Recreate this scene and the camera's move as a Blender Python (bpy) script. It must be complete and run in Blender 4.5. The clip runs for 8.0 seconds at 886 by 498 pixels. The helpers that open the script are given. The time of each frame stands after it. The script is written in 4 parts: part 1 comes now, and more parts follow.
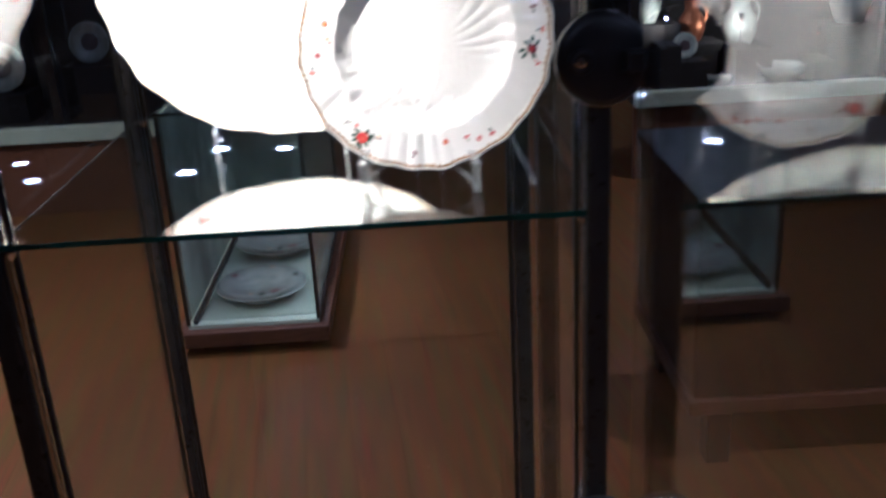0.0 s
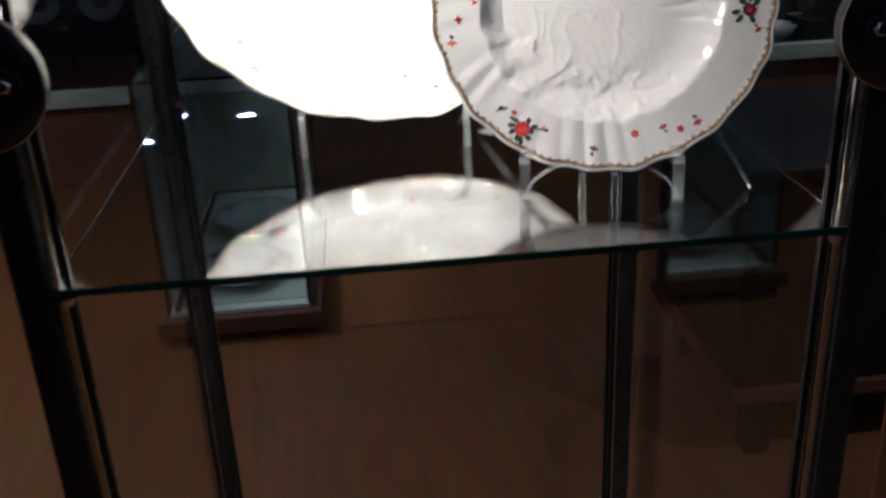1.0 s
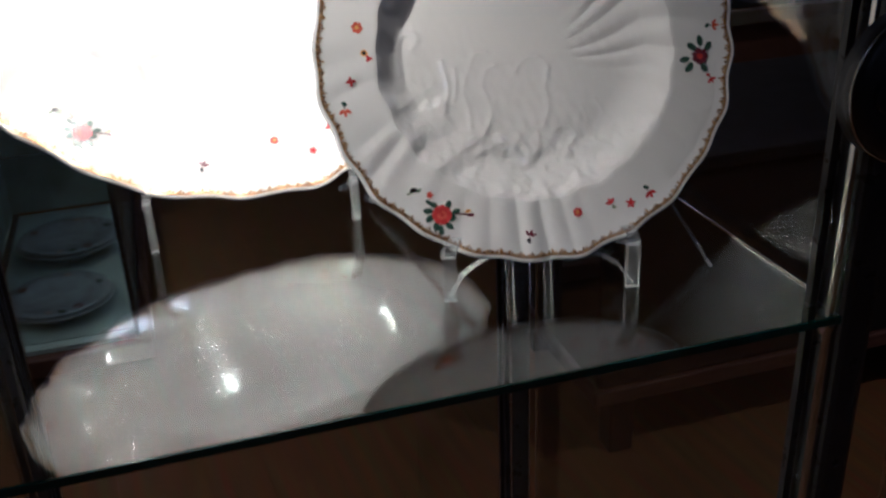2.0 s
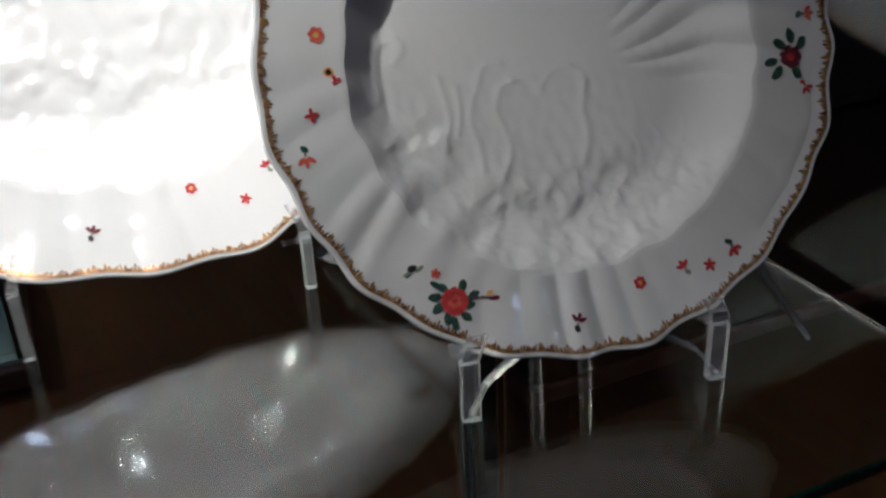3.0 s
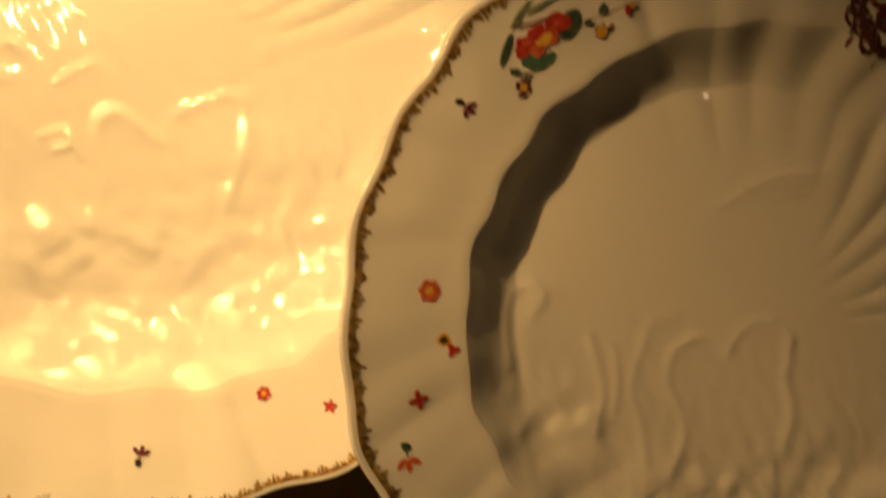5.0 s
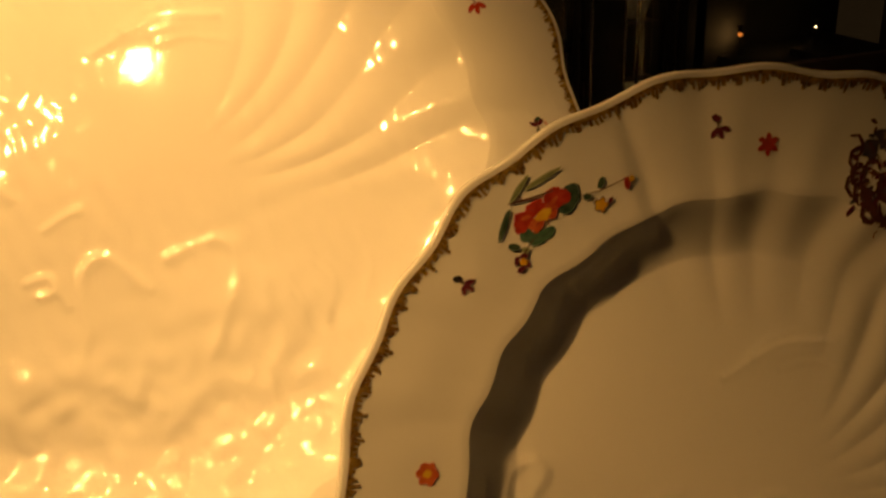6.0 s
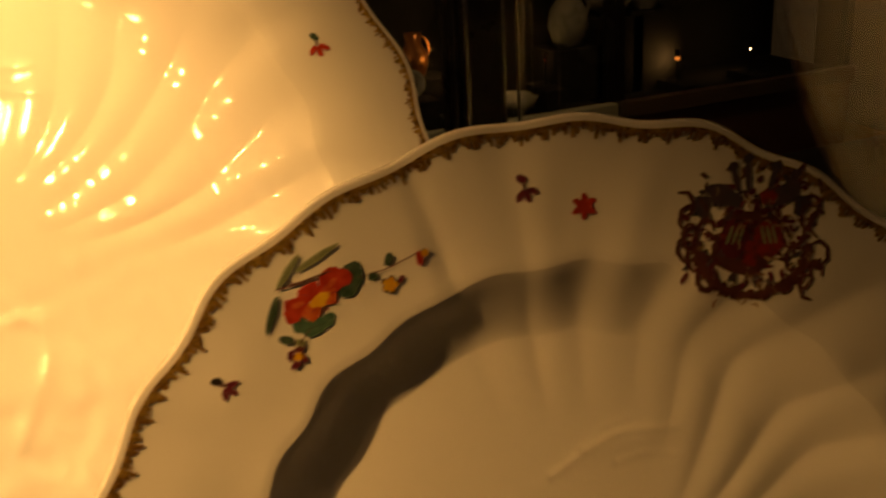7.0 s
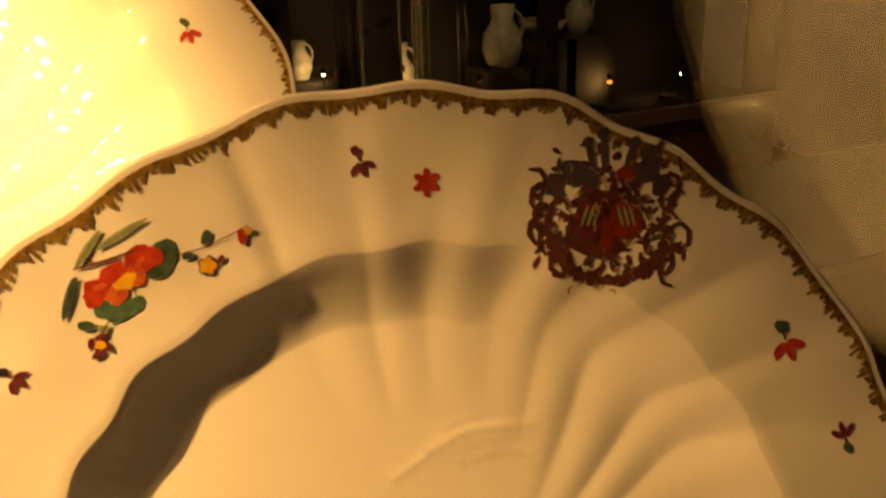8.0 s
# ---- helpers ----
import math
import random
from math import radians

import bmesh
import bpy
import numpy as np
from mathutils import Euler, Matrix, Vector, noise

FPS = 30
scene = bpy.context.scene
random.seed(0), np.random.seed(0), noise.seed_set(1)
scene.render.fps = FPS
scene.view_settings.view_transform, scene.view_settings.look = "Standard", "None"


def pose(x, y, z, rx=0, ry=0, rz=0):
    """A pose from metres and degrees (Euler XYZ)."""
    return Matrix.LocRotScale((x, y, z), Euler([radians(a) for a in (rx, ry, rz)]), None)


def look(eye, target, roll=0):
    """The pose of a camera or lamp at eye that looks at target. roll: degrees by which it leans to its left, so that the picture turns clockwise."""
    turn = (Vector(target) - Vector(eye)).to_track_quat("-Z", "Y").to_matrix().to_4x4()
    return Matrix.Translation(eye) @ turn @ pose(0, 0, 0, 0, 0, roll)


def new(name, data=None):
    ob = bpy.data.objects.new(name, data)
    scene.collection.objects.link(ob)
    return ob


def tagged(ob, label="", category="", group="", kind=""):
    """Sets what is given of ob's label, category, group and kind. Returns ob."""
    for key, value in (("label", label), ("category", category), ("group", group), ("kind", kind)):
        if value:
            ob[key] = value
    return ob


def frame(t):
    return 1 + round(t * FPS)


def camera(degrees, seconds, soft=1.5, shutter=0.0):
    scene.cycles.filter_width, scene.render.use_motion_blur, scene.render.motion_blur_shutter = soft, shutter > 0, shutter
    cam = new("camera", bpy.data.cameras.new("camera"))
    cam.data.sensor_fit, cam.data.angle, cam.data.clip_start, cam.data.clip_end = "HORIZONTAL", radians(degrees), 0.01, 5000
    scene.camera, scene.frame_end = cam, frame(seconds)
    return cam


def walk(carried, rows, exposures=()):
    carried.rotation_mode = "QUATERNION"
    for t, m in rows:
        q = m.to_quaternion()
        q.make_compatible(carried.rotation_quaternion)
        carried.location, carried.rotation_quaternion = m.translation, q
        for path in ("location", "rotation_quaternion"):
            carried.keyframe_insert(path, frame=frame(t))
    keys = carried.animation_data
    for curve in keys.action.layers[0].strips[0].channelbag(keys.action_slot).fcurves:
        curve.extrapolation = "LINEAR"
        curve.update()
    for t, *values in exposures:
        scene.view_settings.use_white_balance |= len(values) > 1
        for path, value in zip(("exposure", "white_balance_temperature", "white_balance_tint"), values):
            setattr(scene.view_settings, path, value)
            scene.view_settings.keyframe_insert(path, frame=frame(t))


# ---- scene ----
cam = camera(49.54, 8.0, 2.5, 0.4)
PATH = [
    (0.0, (-0.0108, 0.0339, 1.4234), (0.0068, 0.9666, 1.0630), -3.15),
    (0.5, (-0.1296, 0.1386, 1.3917), (-0.0981, 1.0540, 0.9905), -2.45),
    (1.0, (-0.1756, 0.2608, 1.3974), (-0.1022, 1.1744, 0.9975), -2.75),
    (1.5, (-0.1874, 0.3738, 1.4116), (-0.0107, 1.2694, 1.0034), -4.51),
    (2.0, (-0.2028, 0.4275, 1.4153), (0.0493, 1.2967, 0.9899), -2.41),
    (2.2, (-0.2110, 0.4645, 1.4051), (0.0767, 1.3274, 0.9897), -2.76),
    (3.3, (-0.1704, 0.6424, 1.3880), (0.1811, 1.4510, 0.9163), -2.34),
    (3.5, (-0.1458, 0.6562, 1.3813), (0.1887, 1.4681, 0.9028), -2.68),
    (3.7, (-0.1320, 0.6660, 1.3730), (0.1835, 1.4924, 0.9066), -3.10),
    (4.0, (-0.1409, 0.6826, 1.3953), (0.1376, 1.5142, 0.9148), -3.23),
    (4.5, (-0.1470, 0.7108, 1.4102), (0.1039, 1.5564, 0.9389), -3.01),
    (5.0, (-0.1568, 0.7377, 1.4351), (0.1019, 1.5830, 0.9676), -2.61),
    (5.2, (-0.1608, 0.7427, 1.4497), (0.0998, 1.5919, 0.9906), -2.66),
    (6.3, (-0.1411, 0.7634, 1.4552), (0.1532, 1.6427, 1.0806), -2.56),
    (6.5, (-0.1277, 0.7701, 1.4530), (0.1692, 1.6492, 1.0801), -2.87),
    (7.0, (-0.0970, 0.7787, 1.4508), (0.2372, 1.6479, 1.0864), -3.48),
    (7.5, (-0.0776, 0.7834, 1.4461), (0.3006, 1.6405, 1.0962), -2.64),
    (8.0, (-0.0700, 0.7829, 1.4337), (0.3262, 1.6337, 1.0885), -1.90),
]
EXPOSURES = [
    (0.0, 6.6, 3350, 18), (0.5, 6.15, 3350, 18), (1.0, 5.55, 3400, 18), (1.5, 5.05, 3400, 18), (2.2, 4.68, 3350, 18), (3.3, 4.05, 3300, 16), (3.5, 4.0, 3350, 16),
    (4.0, 3.9, 3500, 17), (4.5, 3.85, 4250, 12), (5.0, 3.7, 6100, 14), (5.2, 3.65, 6400, 15), (6.3, 3.3, 7900, 21), (6.5, 3.25, 8000, 23), (7.0, 3.65, 8000, 21), (7.5, 4.45, 7700, 18), (8.0, 5.15, 7900, 19),
]
walk(cam, [(t, look(eye, target, roll)) for t, eye, target, roll in PATH], EXPOSURES)

# ---- light: a dim hall, warm ceiling downlights, and the small lamps in the top of the glass case ----
world = bpy.data.worlds.new("hall_air")
scene.world = world
world.use_nodes = True
world.node_tree.nodes["Background"].inputs[0].default_value = (1.0, 0.62, 0.27, 1)
world.node_tree.nodes["Background"].inputs[1].default_value = 0.0011

WARM = (1.0, 0.56, 0.17)
CASE_TOP = 1.70
# seven narrow spots in the canopy, on the large plate, and two small lamps in a strip on the front post, on the smaller plate
SPOTS = [(-0.25, 1.15), (-0.17, 1.20), (-0.10, 1.15), (-0.03, 1.21), (-0.30, 0.89), (-0.19, 0.90), (-0.11, 0.95)]
STRIP_LAMPS = [(-0.3615, 0.900, z) for z in (1.600, 1.635)]
# (-0.2, 1.75) and (-1.75, 2.9) are added fill lamps for the floor and vitrine
HALL_LAMPS = [(-1.5, 1.2), (1.6, 1.0), (-0.2, 1.75), (-1.75, 2.9), (-0.9, -0.9), (1.1, -1.0), (1.77, 3.83), (1.91, 3.81),
              (-1.24, 6.7), (-0.85, 6.63), (-1.25, 5.9), (-0.845, 5.82), (-1.36, 5.4), (1.48, 5.42), (1.70, 5.84)]
HALL_HEIGHT = 2.4


def lamp_at(name, place, target, watts, size, cone, blend, colour=WARM):
    data = bpy.data.lights.new(name, "SPOT")
    data.energy, data.color, data.shadow_soft_size = watts, colour, size
    data.spot_size, data.spot_blend = radians(cone), blend
    ob = new(name, data)
    ob.matrix_world = look(place, target)
    return ob


for (x, y), power in zip(SPOTS, (0.095, 0.095, 0.095, 0.095, 0.205, 0.205, 0.205)):
    lamp_at("case_light", (x, y, CASE_TOP - 0.012), (-0.18, 1.165, 1.31), power, 0.008, 64, 0.8)
for place in STRIP_LAMPS:
    lamp_at("post_light", place, (-0.130, 0.965, 1.31), 0.27, 0.006, 54, 1.0)
for (x, y), power in zip(HALL_LAMPS, (1.2, 1.2, 0.09, 2.1, 0.9, 0.9, 0.40, 0.40)):
    lamp_at("hall_light", (x, y, HALL_HEIGHT - 0.06), (x, y, 0), power, 0.05, 100, 0.6, (1.0, 0.55, 0.18))


# ---- materials ----
def material(name, colour, rough=0.5, metal=0.0, coat=0.0, transmit=0.0, ior=1.5, second=None, scale=30.0, bump=0.0, bump_scale=60.0, stretch=(1, 1, 1), rough_vary=0.0, emit=0.0):
    m = bpy.data.materials.new(name)
    m.use_nodes = True
    t = m.node_tree
    b = t.nodes["Principled BSDF"]
    b.inputs["Base Color"].default_value = (*colour, 1)
    b.inputs["Roughness"].default_value = rough
    b.inputs["Metallic"].default_value = metal
    b.inputs["IOR"].default_value = ior
    b.inputs["Transmission Weight"].default_value = transmit
    b.inputs["Coat Weight"].default_value = coat
    b.inputs["Coat Roughness"].default_value = 0.04
    if emit:
        b.inputs["Emission Color"].default_value = (*colour, 1)
        b.inputs["Emission Strength"].default_value = emit
    if second or bump or rough_vary:
        co = t.nodes.new("ShaderNodeTexCoord")
        mp = t.nodes.new("ShaderNodeMapping")
        mp.inputs["Scale"].default_value = stretch
        t.links.new(co.outputs["Object"], mp.inputs["Vector"])
    if second:
        n = t.nodes.new("ShaderNodeTexNoise")
        n.inputs["Scale"].default_value, n.inputs["Detail"].default_value = scale, 6
        t.links.new(mp.outputs[0], n.inputs["Vector"])
        r = t.nodes.new("ShaderNodeValToRGB")
        r.color_ramp.elements[0].position, r.color_ramp.elements[1].position = 0.35, 0.65
        r.color_ramp.elements[0].color, r.color_ramp.elements[1].color = (*colour, 1), (*second, 1)
        t.links.new(n.outputs["Fac"], r.inputs[0])
        t.links.new(r.outputs[0], b.inputs["Base Color"])
    if rough_vary:
        n = t.nodes.new("ShaderNodeTexNoise")
        n.inputs["Scale"].default_value, n.inputs["Detail"].default_value = scale * 2.3, 5
        t.links.new(mp.outputs[0], n.inputs["Vector"])
        q = t.nodes.new("ShaderNodeMapRange")
        q.inputs["To Min"].default_value, q.inputs["To Max"].default_value = max(0.0, rough - rough_vary), rough + rough_vary
        t.links.new(n.outputs["Fac"], q.inputs["Value"])
        t.links.new(q.outputs[0], b.inputs["Roughness"])
    if bump:
        n = t.nodes.new("ShaderNodeTexNoise")
        n.inputs["Scale"].default_value, n.inputs["Detail"].default_value = bump_scale, 4
        t.links.new(mp.outputs[0], n.inputs["Vector"])
        u = t.nodes.new("ShaderNodeBump")
        u.inputs["Strength"].default_value, u.inputs["Distance"].default_value = 1.0, bump
        t.links.new(n.outputs["Fac"], u.inputs["Height"])
        t.links.new(u.outputs[0], b.inputs["Normal"])
    return m


def porcelain():
    """Glazed porcelain; the glaze pools unevenly over the moulded parts."""
    m = material("porcelain", (0.80, 0.80, 0.775), 0.07, second=(0.84, 0.83, 0.80), scale=14, bump=0.0004, bump_scale=250, rough_vary=0.012)
    t = m.node_tree
    moulded = t.nodes.new("ShaderNodeAttribute")
    moulded.attribute_name = "moulded"
    far = t.nodes.new("ShaderNodeMath")
    far.operation = "MULTIPLY"
    far.inputs[1].default_value = 0.00012
    t.links.new(moulded.outputs["Fac"], far.inputs[0])
    bump = next(n for n in t.nodes if n.type == "BUMP")
    t.links.new(far.outputs[0], bump.inputs["Distance"])
    return m


PORCELAIN = porcelain()
GOLD = material("gilding", (0.56, 0.37, 0.10), 0.28, metal=0.6, second=(0.28, 0.145, 0.042), scale=260, rough_vary=0.12)
RED = material("red_enamel", (0.54, 0.06, 0.036), 0.25, second=(0.36, 0.035, 0.025), scale=300)
ORANGE = material("orange_enamel", (0.64, 0.16, 0.06), 0.25, second=(0.50, 0.09, 0.035), scale=300)
YELLOW = material("yellow_enamel", (0.78, 0.48, 0.06), 0.25, second=(0.7, 0.36, 0.05), scale=300)
GREEN = material("green_enamel", (0.030, 0.066, 0.048), 0.25, second=(0.085, 0.135, 0.095), scale=420)
TEAL = material("teal_enamel", (0.055, 0.13, 0.095), 0.25, second=(0.10, 0.19, 0.13), scale=420)
PALE_GREEN = material("pale_green_enamel", (0.22, 0.28, 0.16), 0.3, second=(0.30, 0.34, 0.2), scale=300)
PURPLE = material("purple_enamel", (0.10, 0.02, 0.035), 0.25, second=(0.16, 0.035, 0.05), scale=300)
TAN = material("tan_enamel", (0.42, 0.31, 0.20), 0.3, second=(0.30, 0.2, 0.13), scale=400)
DEEP_RED = material("deep_red_enamel", (0.30, 0.018, 0.014), 0.28)
CREST_RED = material("dull_red_enamel", (0.33, 0.032, 0.022), 0.3, second=(0.13, 0.025, 0.02), scale=500)
BROWN = material("brown_enamel", (0.075, 0.024, 0.020), 0.3, second=(0.12, 0.042, 0.030), scale=300)
BLACK_PAINT = material("black_enamel", (0.02, 0.016, 0.015), 0.3)
BLUE_GREY = material("slate_enamel", (0.055, 0.05, 0.065), 0.3, second=(0.09, 0.06, 0.07), scale=300)
GLASS = material("case_glass", (0.83, 0.85, 0.84), 0.0, transmit=1.0, ior=1.42)
SHELF_GLASS = material("shelf_glass", (0.93, 0.985, 0.97), 0.0, transmit=1.0, ior=1.52)
GREEN_EDGE = material("cut_glass_edge", (0.004, 0.030, 0.026), 0.10, second=(0.008, 0.065, 0.055), scale=22)
PALE_EDGE = material("pale_cut_glass_edge", (0.06, 0.065, 0.06), 0.15, second=(0.10, 0.105, 0.10), scale=30)
ACRYLIC = material("acrylic", (0.96, 0.97, 0.97), 0.05, transmit=0.88, ior=1.49, rough_vary=0.04, scale=90)
BLACK_METAL = material("black_anodised_metal", (0.016, 0.015, 0.015), 0.30, metal=0.0, second=(0.026, 0.024, 0.022), scale=40, rough_vary=0.1)
BLACK_METAL.node_tree.nodes["Principled BSDF"].inputs["Specular IOR Level"].default_value = 0.35
STEEL = material("polished_steel", (0.62, 0.61, 0.60), 0.18, metal=1.0, rough_vary=0.08)
GREY_METAL = material("brushed_grey_metal", (0.23, 0.215, 0.21), 0.34, metal=0.8, rough_vary=0.1, stretch=(1, 1, 0.05), second=(0.3, 0.28, 0.27), scale=60)
RUBBER = material("black_plastic", (0.015, 0.015, 0.017), 0.38, rough_vary=0.12, bump=0.0002, bump_scale=400)
DARK_WOOD = material("dark_stained_wood", (0.055, 0.026, 0.018), 0.42, second=(0.095, 0.045, 0.028), scale=16, stretch=(1, 8, 8), rough_vary=0.12, bump=0.0005)
BROWN_WOOD = material("brown_wood_panel", (0.12, 0.058, 0.03), 0.45, second=(0.17, 0.085, 0.045), scale=10, stretch=(1, 6, 10), rough_vary=0.12)
WHITE_CLOTH = material("white_display_cloth", (0.47, 0.56, 0.49), 0.85, second=(0.53, 0.62, 0.55), scale=90, bump=0.0006, bump_scale=300)
GLASS_HAZE = material("pale_green_haze", (0.42, 0.49, 0.43), 0.7, second=(0.18, 0.22, 0.19), scale=7, stretch=(1, 1, 0.6))
BLACK_CLOTH = material("black_display_felt", (0.012, 0.012, 0.014), 0.95, second=(0.02, 0.019, 0.02), scale=160)
WALL_PAINT = material("dark_wall_paint", (0.045, 0.036, 0.034), 0.8, second=(0.058, 0.046, 0.042), scale=6, bump=0.0006, bump_scale=120)
CEILING_PAINT = material("dark_ceiling_paint", (0.05, 0.045, 0.042), 0.9, second=(0.06, 0.055, 0.05), scale=5)
LAMP_GLOW = material("lamp_lens", (1.0, 0.66, 0.36), 0.5, emit=1.5)
ORANGE_GLOW = material("amber_bulb", (1.0, 0.30, 0.05), 0.5, emit=0.08)
RED_GLOW = material("red_bulb", (1.0, 0.12, 0.05), 0.5, emit=0.04)
BLACK_LACQUER = material("black_lacquer", (0.012, 0.011, 0.012), 0.16, coat=0.5, second=(0.018, 0.015, 0.015), scale=12, rough_vary=0.06)
BLACK_CHEST = material("satin_black_paint", (0.008, 0.008, 0.009), 0.35, second=(0.015, 0.014, 0.014), scale=12, rough_vary=0.1)
BLACK_CHEST.node_tree.nodes["Principled BSDF"].inputs["Specular IOR Level"].default_value = 0.2
FAR_WHITE = material("white_glazed_ware", (0.45, 0.49, 0.47), 0.2, second=(0.30, 0.34, 0.33), scale=25)
COPPER_LUSTRE = material("copper_lustre", (0.42, 0.19, 0.07), 0.3, metal=0.7, second=(0.3, 0.12, 0.05), scale=30)


def floor_material():
    m = material("oiled_floorboards", (0.13, 0.066, 0.034), 0.34)
    t = m.node_tree
    b = t.nodes["Principled BSDF"]
    co = t.nodes.new("ShaderNodeTexCoord")
    br = t.nodes.new("ShaderNodeTexBrick")
    br.inputs["Scale"].default_value = 1.0
    br.inputs["Brick Width"].default_value, br.inputs["Row Height"].default_value = 1.9, 0.13
    br.inputs["Mortar Size"].default_value = 0.0015
    br.inputs["Color1"].default_value, br.inputs["Color2"].default_value = (0.175, 0.086, 0.018, 1), (0.190, 0.094, 0.021, 1)
    br.inputs["Mortar"].default_value = (0.155, 0.068, 0.013, 1)
    turn = t.nodes.new("ShaderNodeMapping")
    turn.inputs["Rotation"].default_value = (0, 0, radians(84))
    t.links.new(co.outputs["Object"], turn.inputs["Vector"])
    t.links.new(turn.outputs[0], br.inputs["Vector"])
    grain = t.nodes.new("ShaderNodeTexNoise")
    grain.inputs["Scale"].default_value, grain.inputs["Detail"].default_value = 3.0, 8
    squeeze = t.nodes.new("ShaderNodeMapping")
    squeeze.inputs["Scale"].default_value = (1, 14, 1)
    t.links.new(turn.outputs[0], squeeze.inputs["Vector"])
    t.links.new(squeeze.outputs[0], grain.inputs["Vector"])
    mix = t.nodes.new("ShaderNodeMix")
    mix.data_type, mix.blend_type = "RGBA", "MULTIPLY"
    mix.inputs[0].default_value = 0.75
    t.links.new(br.outputs["Color"], mix.inputs[6])
    t.links.new(grain.outputs["Color"], mix.inputs[7])
    t.links.new(mix.outputs[2], b.inputs["Base Color"])
    span = t.nodes.new("ShaderNodeMapRange")
    span.inputs["To Min"].default_value, span.inputs["To Max"].default_value = 0.38, 0.62
    b.inputs["Specular IOR Level"].default_value = 0.16
    t.links.new(grain.outputs["Fac"], span.inputs["Value"])
    t.links.new(span.outputs[0], b.inputs["Roughness"])
    return m


FLOORBOARDS = floor_material()


# ---- mesh helpers ----
def part(name, bm, mat, parent=None, label="", smooth=False):
    """Link a bmesh as one mesh object, under a thing or a part if one is given."""
    me = bpy.data.meshes.new(name)
    bmesh.ops.recalc_face_normals(bm, faces=bm.faces)
    bm.to_mesh(me)
    bm.free()
    for one in (mat if isinstance(mat, (list, tuple)) else [mat]):
        me.materials.append(one)
    if smooth:
        me.polygons.foreach_set("use_smooth", [True] * len(me.polygons))
    ob = new(name, me)
    if parent is not None:
        ob.parent = parent
    return tagged(ob, label)


def add_box(bm, x0, x1, y0, y1, z0, z1, bevel=0.0):
    made = bmesh.ops.create_cube(bm, size=1.0, matrix=Matrix.Translation(((x0 + x1) / 2, (y0 + y1) / 2, (z0 + z1) / 2)) @ Matrix.Diagonal((x1 - x0, y1 - y0, z1 - z0, 1)))
    if bevel:
        edges = {e for v in made["verts"] for e in v.link_edges}
        bmesh.ops.bevel(bm, geom=list(edges), offset=bevel, segments=2, affect="EDGES", profile=0.6)
    return bm


def box(x0, x1, y0, y1, z0, z1, bevel=0.0):
    return add_box(bmesh.new(), x0, x1, y0, y1, z0, z1, bevel)


def lathe(profile, turns=32, bm=None, at=None):
    """A body of revolution about z from (radius, height) pairs."""
    bm = bm or bmesh.new()
    m = at or Matrix.Identity(4)
    rings = []
    for r, z in profile:
        if r < 1e-6:
            rings.append([bm.verts.new(m @ Vector((0, 0, z)))])
        else:
            rings.append([bm.verts.new(m @ Vector((r * math.cos(k * math.tau / turns), r * math.sin(k * math.tau / turns), z))) for k in range(turns)])
    for a, b in zip(rings, rings[1:]):
        for k in range(turns):
            j = (k + 1) % turns
            if len(a) == 1 and len(b) > 1:
                bm.faces.new((a[0], b[k], b[j]))
            elif len(b) == 1 and len(a) > 1:
                bm.faces.new((a[k], b[0], a[j]))
            elif len(a) > 1:
                bm.faces.new((a[k], b[k], b[j], a[j]))
    return bm


def bent_strip(line, across, width, thick):
    """A strip of sheet bent along a line of points; across is the direction of its width."""
    bm = bmesh.new()
    across = Vector(across).normalized()
    pts = [Vector(p) for p in line]
    rows = []
    for k, p in enumerate(pts):
        way = (pts[min(k + 1, len(pts) - 1)] - pts[max(k - 1, 0)]).normalized()
        n = way.cross(across).normalized()
        rows.append([bm.verts.new(p + across * a * width / 2 + n * b * thick / 2) for a, b in ((-1, -1), (1, -1), (1, 1), (-1, 1))])
    for a, b in zip(rows, rows[1:]):
        for k in range(4):
            j = (k + 1) % 4
            bm.faces.new((a[k], a[j], b[j], b[k]))
    bm.faces.new(rows[0][::-1])
    bm.faces.new(rows[-1])
    return bm


def empty(name, place=(0, 0, 0)):
    ob = new(name)
    ob.location = place
    return ob


# ---- the hall ----
tagged(part("floor", box(-4, 4, -3, 7.5, -0.1, 0), FLOORBOARDS), "oiled brown floorboards of the dim museum hall", "floor", kind="structure")
tagged(part("ceiling", box(-4, 4, -3, 7.5, HALL_HEIGHT, HALL_HEIGHT + 0.1), CEILING_PAINT), "dark painted ceiling with recessed downlights", "ceiling", kind="structure")
for name, b in (("wall_north", (-4.1, 4.1, 7.5, 7.6)), ("wall_south", (-4.1, 4.1, -3.1, -3)), ("wall_west", (-4.1, -4, -3, 5.2)), ("wall_east", (4, 4.1, -3, 5.2))):
    tagged(part(name, box(*b, 0, HALL_HEIGHT), WALL_PAINT), "dark matt painted museum hall wall", "wall", kind="structure")


def downlight(x, y):
    ob = empty("ceiling_downlight", (x, y, HALL_HEIGHT))
    part("trim_ring", lathe([(0.05, -0.0), (0.075, -0.002), (0.078, -0.012), (0.06, -0.016), (0.05, -0.004)], 24), GREY_METAL, ob)
    part("lens", lathe([(0.0, -0.006), (0.05, -0.006), (0.05, -0.003), (0.0, -0.003)], 24), LAMP_GLOW, ob)
    return tagged(ob, "round recessed warm ceiling downlight, switched on", "downlight", "hall ceiling downlights")


for x, y in HALL_LAMPS:
    downlight(x, y)

# ---- the glass case ----
SHELF = 1.1545
X0, X1, Y0, Y1 = -0.394, 0.151, 0.796, 1.292
BACK_X1 = 0.136


def glass_pane(name, b, parent, label=""):
    ob = part(name, box(*b), GLASS, parent, label)
    ob.visible_shadow = False
    return ob


